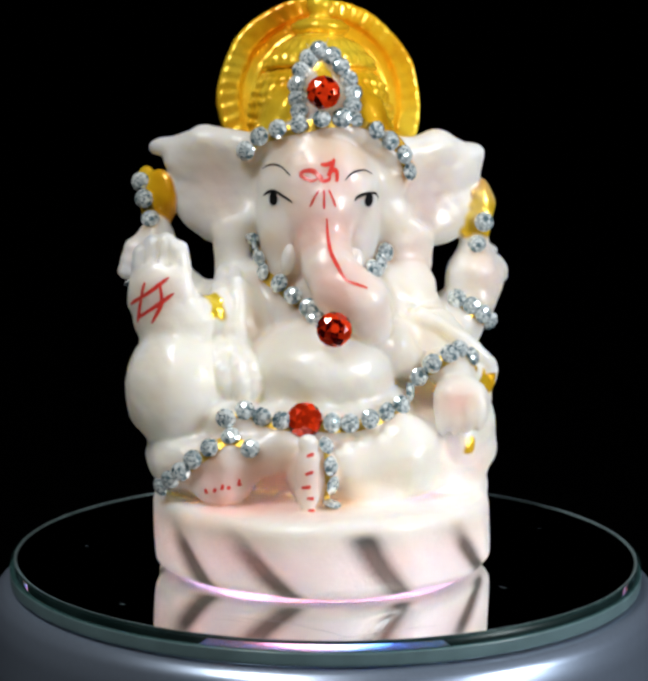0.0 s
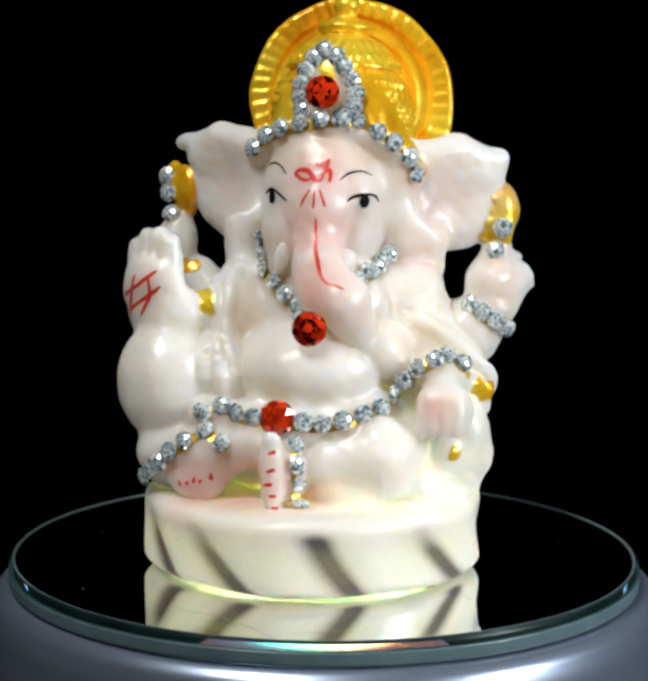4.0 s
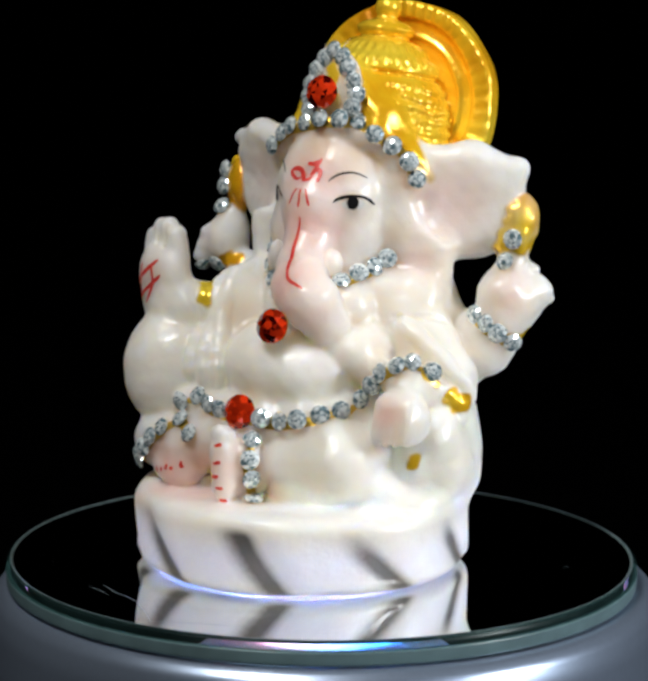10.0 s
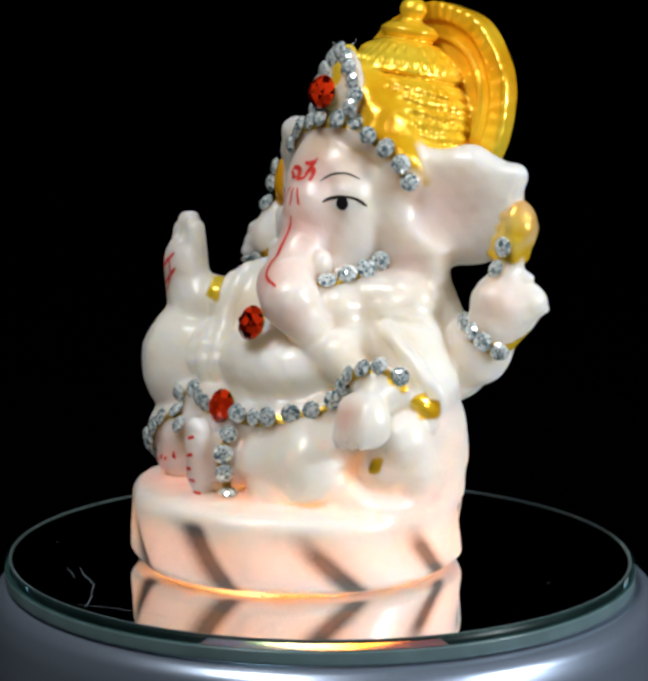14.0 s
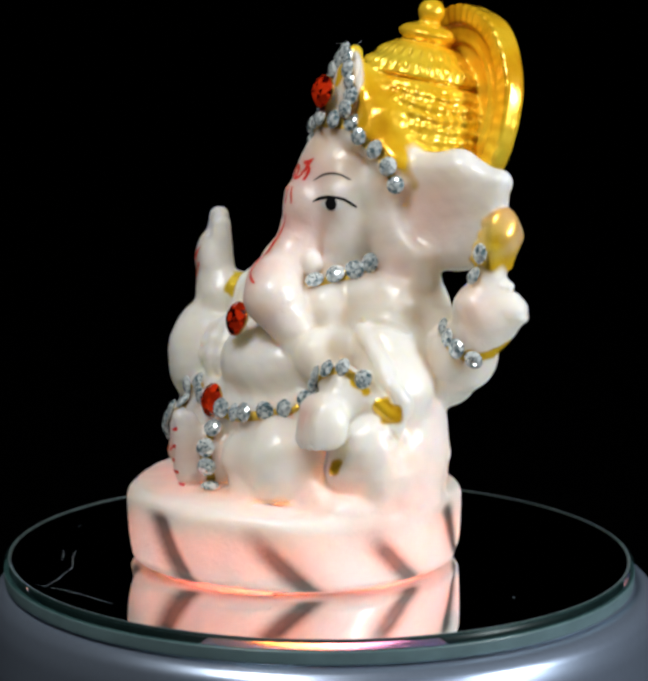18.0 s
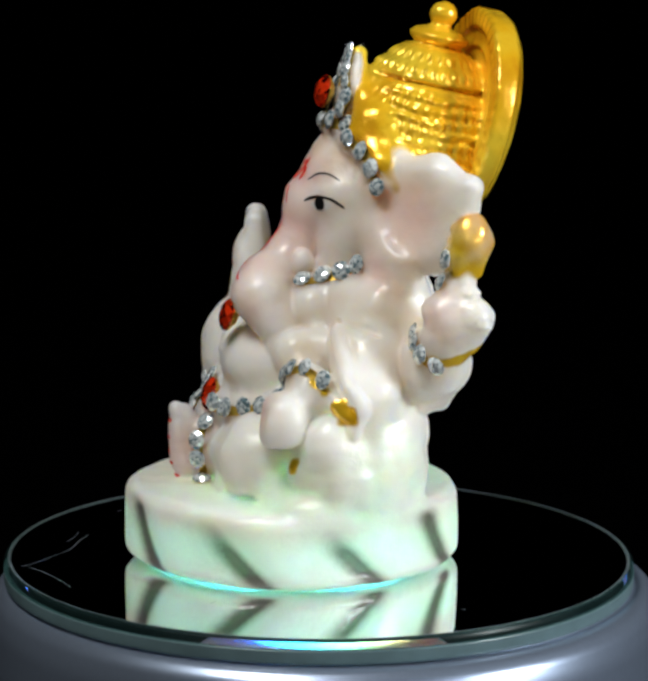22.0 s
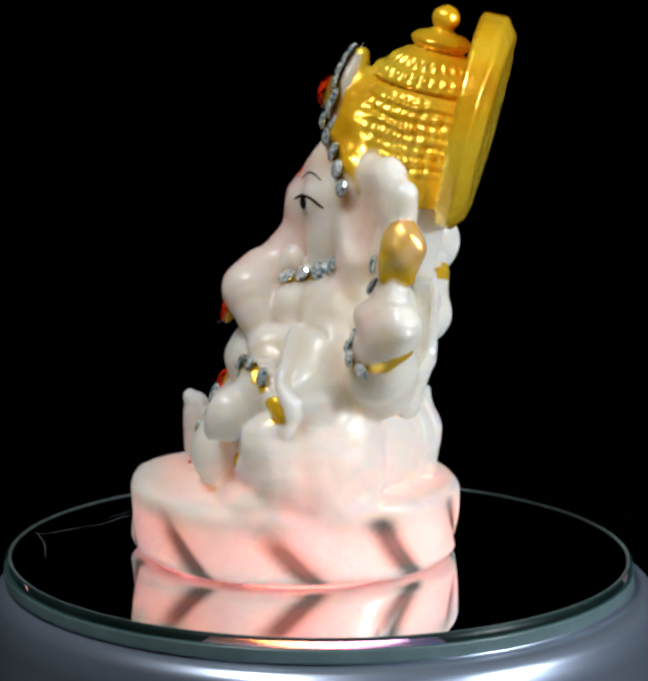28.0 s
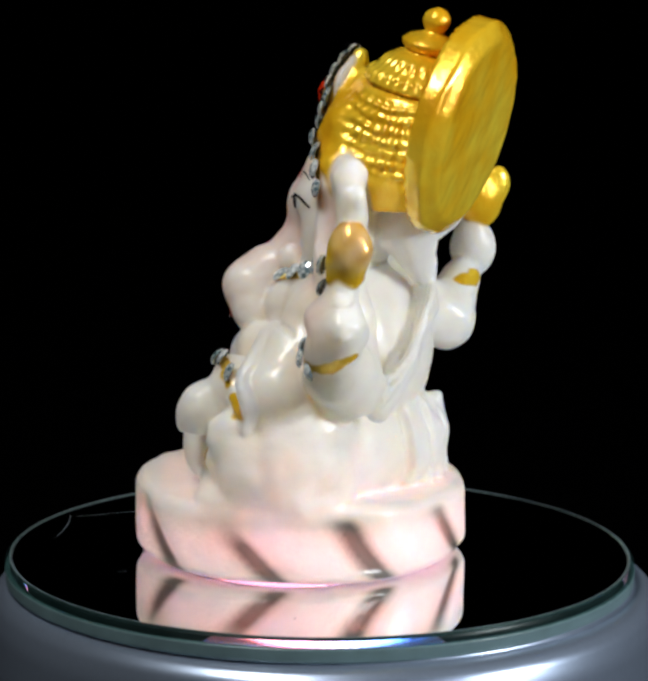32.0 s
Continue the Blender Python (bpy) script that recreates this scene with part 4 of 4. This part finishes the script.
# ---------------------------------------------------------------- rhinestones
def stone_mesh(name, mat, low=0.0, calm=False):
    """A round brilliant of radius 1: flat table, star, kite and girdle facets, each facet loose from the next."""
    def at(r, a, z):
        return (r * math.cos(math.radians(a)), r * math.sin(math.radians(a)), z)
    table = [at(0.56, 45 * i, 0.52) for i in range(8)]
    mid = [at(0.82, 45 * i + 22.5, 0.38) for i in range(8)]
    rim = [at(1.0, 22.5 * i, 0.16) for i in range(16)]
    foot = [at(0.93, 22.5 * i, low) for i in range(16)]
    # the table is split so its tones mimic reflections inside the stone
    inner = [at(0.27, 45 * i + 22.5, 0.57) for i in range(8)]
    facets = [[inner[i], inner[(i + 1) % 8], (0, 0, 0.60)] for i in range(8)]
    for i in range(8):
        facets.append([table[i], table[(i + 1) % 8], inner[i]])
        facets.append([table[i], inner[i], inner[i - 1]])
    for i in range(8):
        facets.append([table[i], mid[i], table[(i + 1) % 8]])
        facets.append([table[i], mid[i - 1], rim[2 * i], mid[i]])
        facets.append([mid[i], rim[2 * i], rim[2 * i + 1]])
        facets.append([mid[i], rim[2 * i + 1], rim[(2 * i + 2) % 16]])
    for i in range(0, 16, 2):
        facets.append([rim[i], foot[i], foot[(i + 2) % 16], rim[(i + 2) % 16], rim[i + 1]])
    spots, index = [], {}
    for v in (v for f in facets for v in f):
        if tuple(round(c, 5) for c in v) not in index:
            index[tuple(round(c, 5) for c in v)] = len(spots)
            spots.append(v)
    me = bpy.data.meshes.new(name)
    me.from_pydata(spots, [], [[index[tuple(round(c, 5) for c in v)] for v in f] for f in facets])
    bm = bmesh.new()
    bm.from_mesh(me)
    bmesh.ops.recalc_face_normals(bm, faces=bm.faces)
    if sum(f.normal.z for f in bm.faces) < 0:
        bmesh.ops.reverse_faces(bm, faces=bm.faces)
    bm.to_mesh(me)
    bm.free()
    # painted sparkle: a random dark or bright tone for each facet
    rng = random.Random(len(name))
    sparkle_tones = [rng.random() for _ in me.polygons]
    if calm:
        sparkle_tones[:24] = [0.1] * 8 + [0.3 + 0.2 * v for v in sparkle_tones[8:24]]
    me.attributes.new("facet", "FLOAT", "FACE").data.foreach_set("value", sparkle_tones)
    me.materials.append(mat)
    return me


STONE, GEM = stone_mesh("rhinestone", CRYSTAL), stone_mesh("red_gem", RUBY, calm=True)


def set_stone(name, data, parent, place, normal, size, spin, label=""):
    ob = new(name, data)
    ob.parent = parent
    turn = Vector(normal).to_track_quat("Z", "Y").to_matrix().to_4x4()
    ob.matrix_basis = Matrix.Translation([v * 0.001 for v in place]) @ turn @ Matrix.Rotation(spin, 4, "Z") @ Matrix.Diagonal((size, size, size, 1))
    return tagged(ob, label)


def strand(name, label, places, size=2.3, front=0.0, level=0.0):
    """A glued strand: a gilt strip on the cast with a row of cut stones on it."""
    thing = tagged(new(name), label, "jewellery", "rhinestone strands")
    rng = random.Random(len(places) * 7 + len(name))
    if len(places) > 2:
        v, q = ribbon(WHOLE, [(x, y, z - 0.8) for x, y, z in places], 2.6, 0.12)
        me = bpy.data.meshes.new("gilt_strip")
        me.from_pydata((v * 0.001).tolist(), [], [tuple(int(i) for i in f) for f in q])
        me.materials.append(SETTING)
        tagged(new("gilt_strip", me), "thin gold-painted strip").parent = thing
    p, n = WHOLE.snap(np.array(places, float), 0.6, 4, 1.0)
    for a, b in zip(p, n):
        b = b * (1, 1, 1 - level)
        tilt = b * (1 - front) + np.array([0, -1, 0.2]) * front + np.array([rng.uniform(-0.16, 0.16) for _ in range(3)])
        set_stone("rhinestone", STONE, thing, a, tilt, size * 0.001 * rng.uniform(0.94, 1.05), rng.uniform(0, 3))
    return thing


def red_gem(name, label, place, normal, size):
    thing = tagged(new(name), label, "gem", "red gems")
    n = np.array(normal) / np.linalg.norm(normal)
    base = np.array(place) - n * 1.6
    set_stone("cut_stone", GEM, thing, base, n, size * 0.001, 0.3, "faceted red glass")
    v, q = ring_mount(base, n, size)
    me = bpy.data.meshes.new("mount")
    me.from_pydata((v * 0.001).tolist(), [], q)
    me.materials.append(SETTING)
    tagged(new("mount", me), "round gilt mount").parent = thing
    return thing


def ring_mount(base, n, size):
    u = np.cross((0, 0, 1.0), n)
    u /= np.linalg.norm(u)
    w = np.cross(n, u)
    a = np.linspace(0, 2 * np.pi, 24, endpoint=False)
    rings = [base + n * h + size * r * (np.cos(a)[:, None] * u + np.sin(a)[:, None] * w) for r, h in ((0.5, -1.5), (0.9, -0.3), (0.98, 0.15), (0.9, 0.2))]
    q = [(24 * k + j, 24 * k + (j + 1) % 24, 24 * (k + 1) + (j + 1) % 24, 24 * (k + 1) + j) for k in range(3) for j in range(24)]
    return np.concatenate(rings), q


def threads(thing, lines):
    """Loose ends of glue drawn out into hair-thin threads."""
    for points in lines:
        p = np.array(points, float)
        t = np.linspace(0, 1, 7)[:, None]
        line = p[0] * (1 - t) ** 2 + p[1] * 2 * t * (1 - t) + p[2] * t * t
        bm, last = bmesh.new(), None
        for i, c in enumerate(line):
            r = 0.10 * (1.1 - i / 6)
            ring = [bm.verts.new([v * 0.001 for v in (c[0] + r * math.cos(a), c[1] + r * math.sin(a), c[2] + 0.3 * r * math.sin(2 * a))]) for a in (0.3, 2.4, 4.5)]
            if last:
                for k in range(3):
                    bm.faces.new((last[k], last[(k + 1) % 3], ring[(k + 1) % 3], ring[k]))
            last = ring
        part("glue_thread", bm, WHITE_PAINT, thing, "hair-thin pale glue thread")
    return thing


idol = statuette()
jewels = [strand(name, label, places, **how) for name, label, places, how in STRANDS] + [
    red_gem("crown_gem", "large round red glass gem on the crown's front", (-1.1, -2.1, 110.8), (0.15, -0.95, 0.25), 4.0),
    red_gem("necklace_gem", "large round red glass pendant gem under the trunk", (1.7, -24.6, 59.1), (0.1, -0.95, 0.3), 4.1),
    red_gem("belt_gem", "large round red glass gem on the belt", (-4.9, -28.3, 38.7), (0.1, -0.95, 0.25), 4.1),
]


threads(jewels[1], [[(-3, 5, 120), (-3.5, 5, 121.5), (-2.5, 2, 122)], [(-1, 6, 119.5), (-1, 7.5, 121), (0, 8.5, 122.5)], [(-4, 4.5, 119), (-5, 5, 121), (-5.5, 6, 121.3)]])
threads(jewels[3], [[(-10, -29, 38), (-11, -30, 36.5), (-12.5, -30, 35)], [(-7, -30, 36), (-9, -31, 35), (-10, -30.5, 33.8)]])
threads(jewels[2], [[(2, -25, 55.5), (4, -26.5, 54.8), (5.5, -25.5, 56)]])


# ---------------------------------------------------------------- what moves
def motions():
    for thing in (idol, *jewels):
        walk(thing, [(t, pose(0, 0, 0, 0, 0, -a)) for t, a in TURN])
    walk(plate, [(t, pose(0, 0, on_table(0.0), 0, 0, -a)) for t, a in TURN])
    for wheel, (x, y, z) in zip(edge_wheels, EDGE_SPOTS):
        walk(wheel, [(t, pose(x, y, on_table(z), 0, 0, 90 + 1500 * x - 360 * w)) for t, w in WHEEL])
    # the drum lies along x and rolls
    walk(colour_drum, [(t, pose(0, 0, on_table(-0.0505), -360 * w) @ pose(0, 0, 0, 0, 90)) for t, w in WHEEL])


motions()
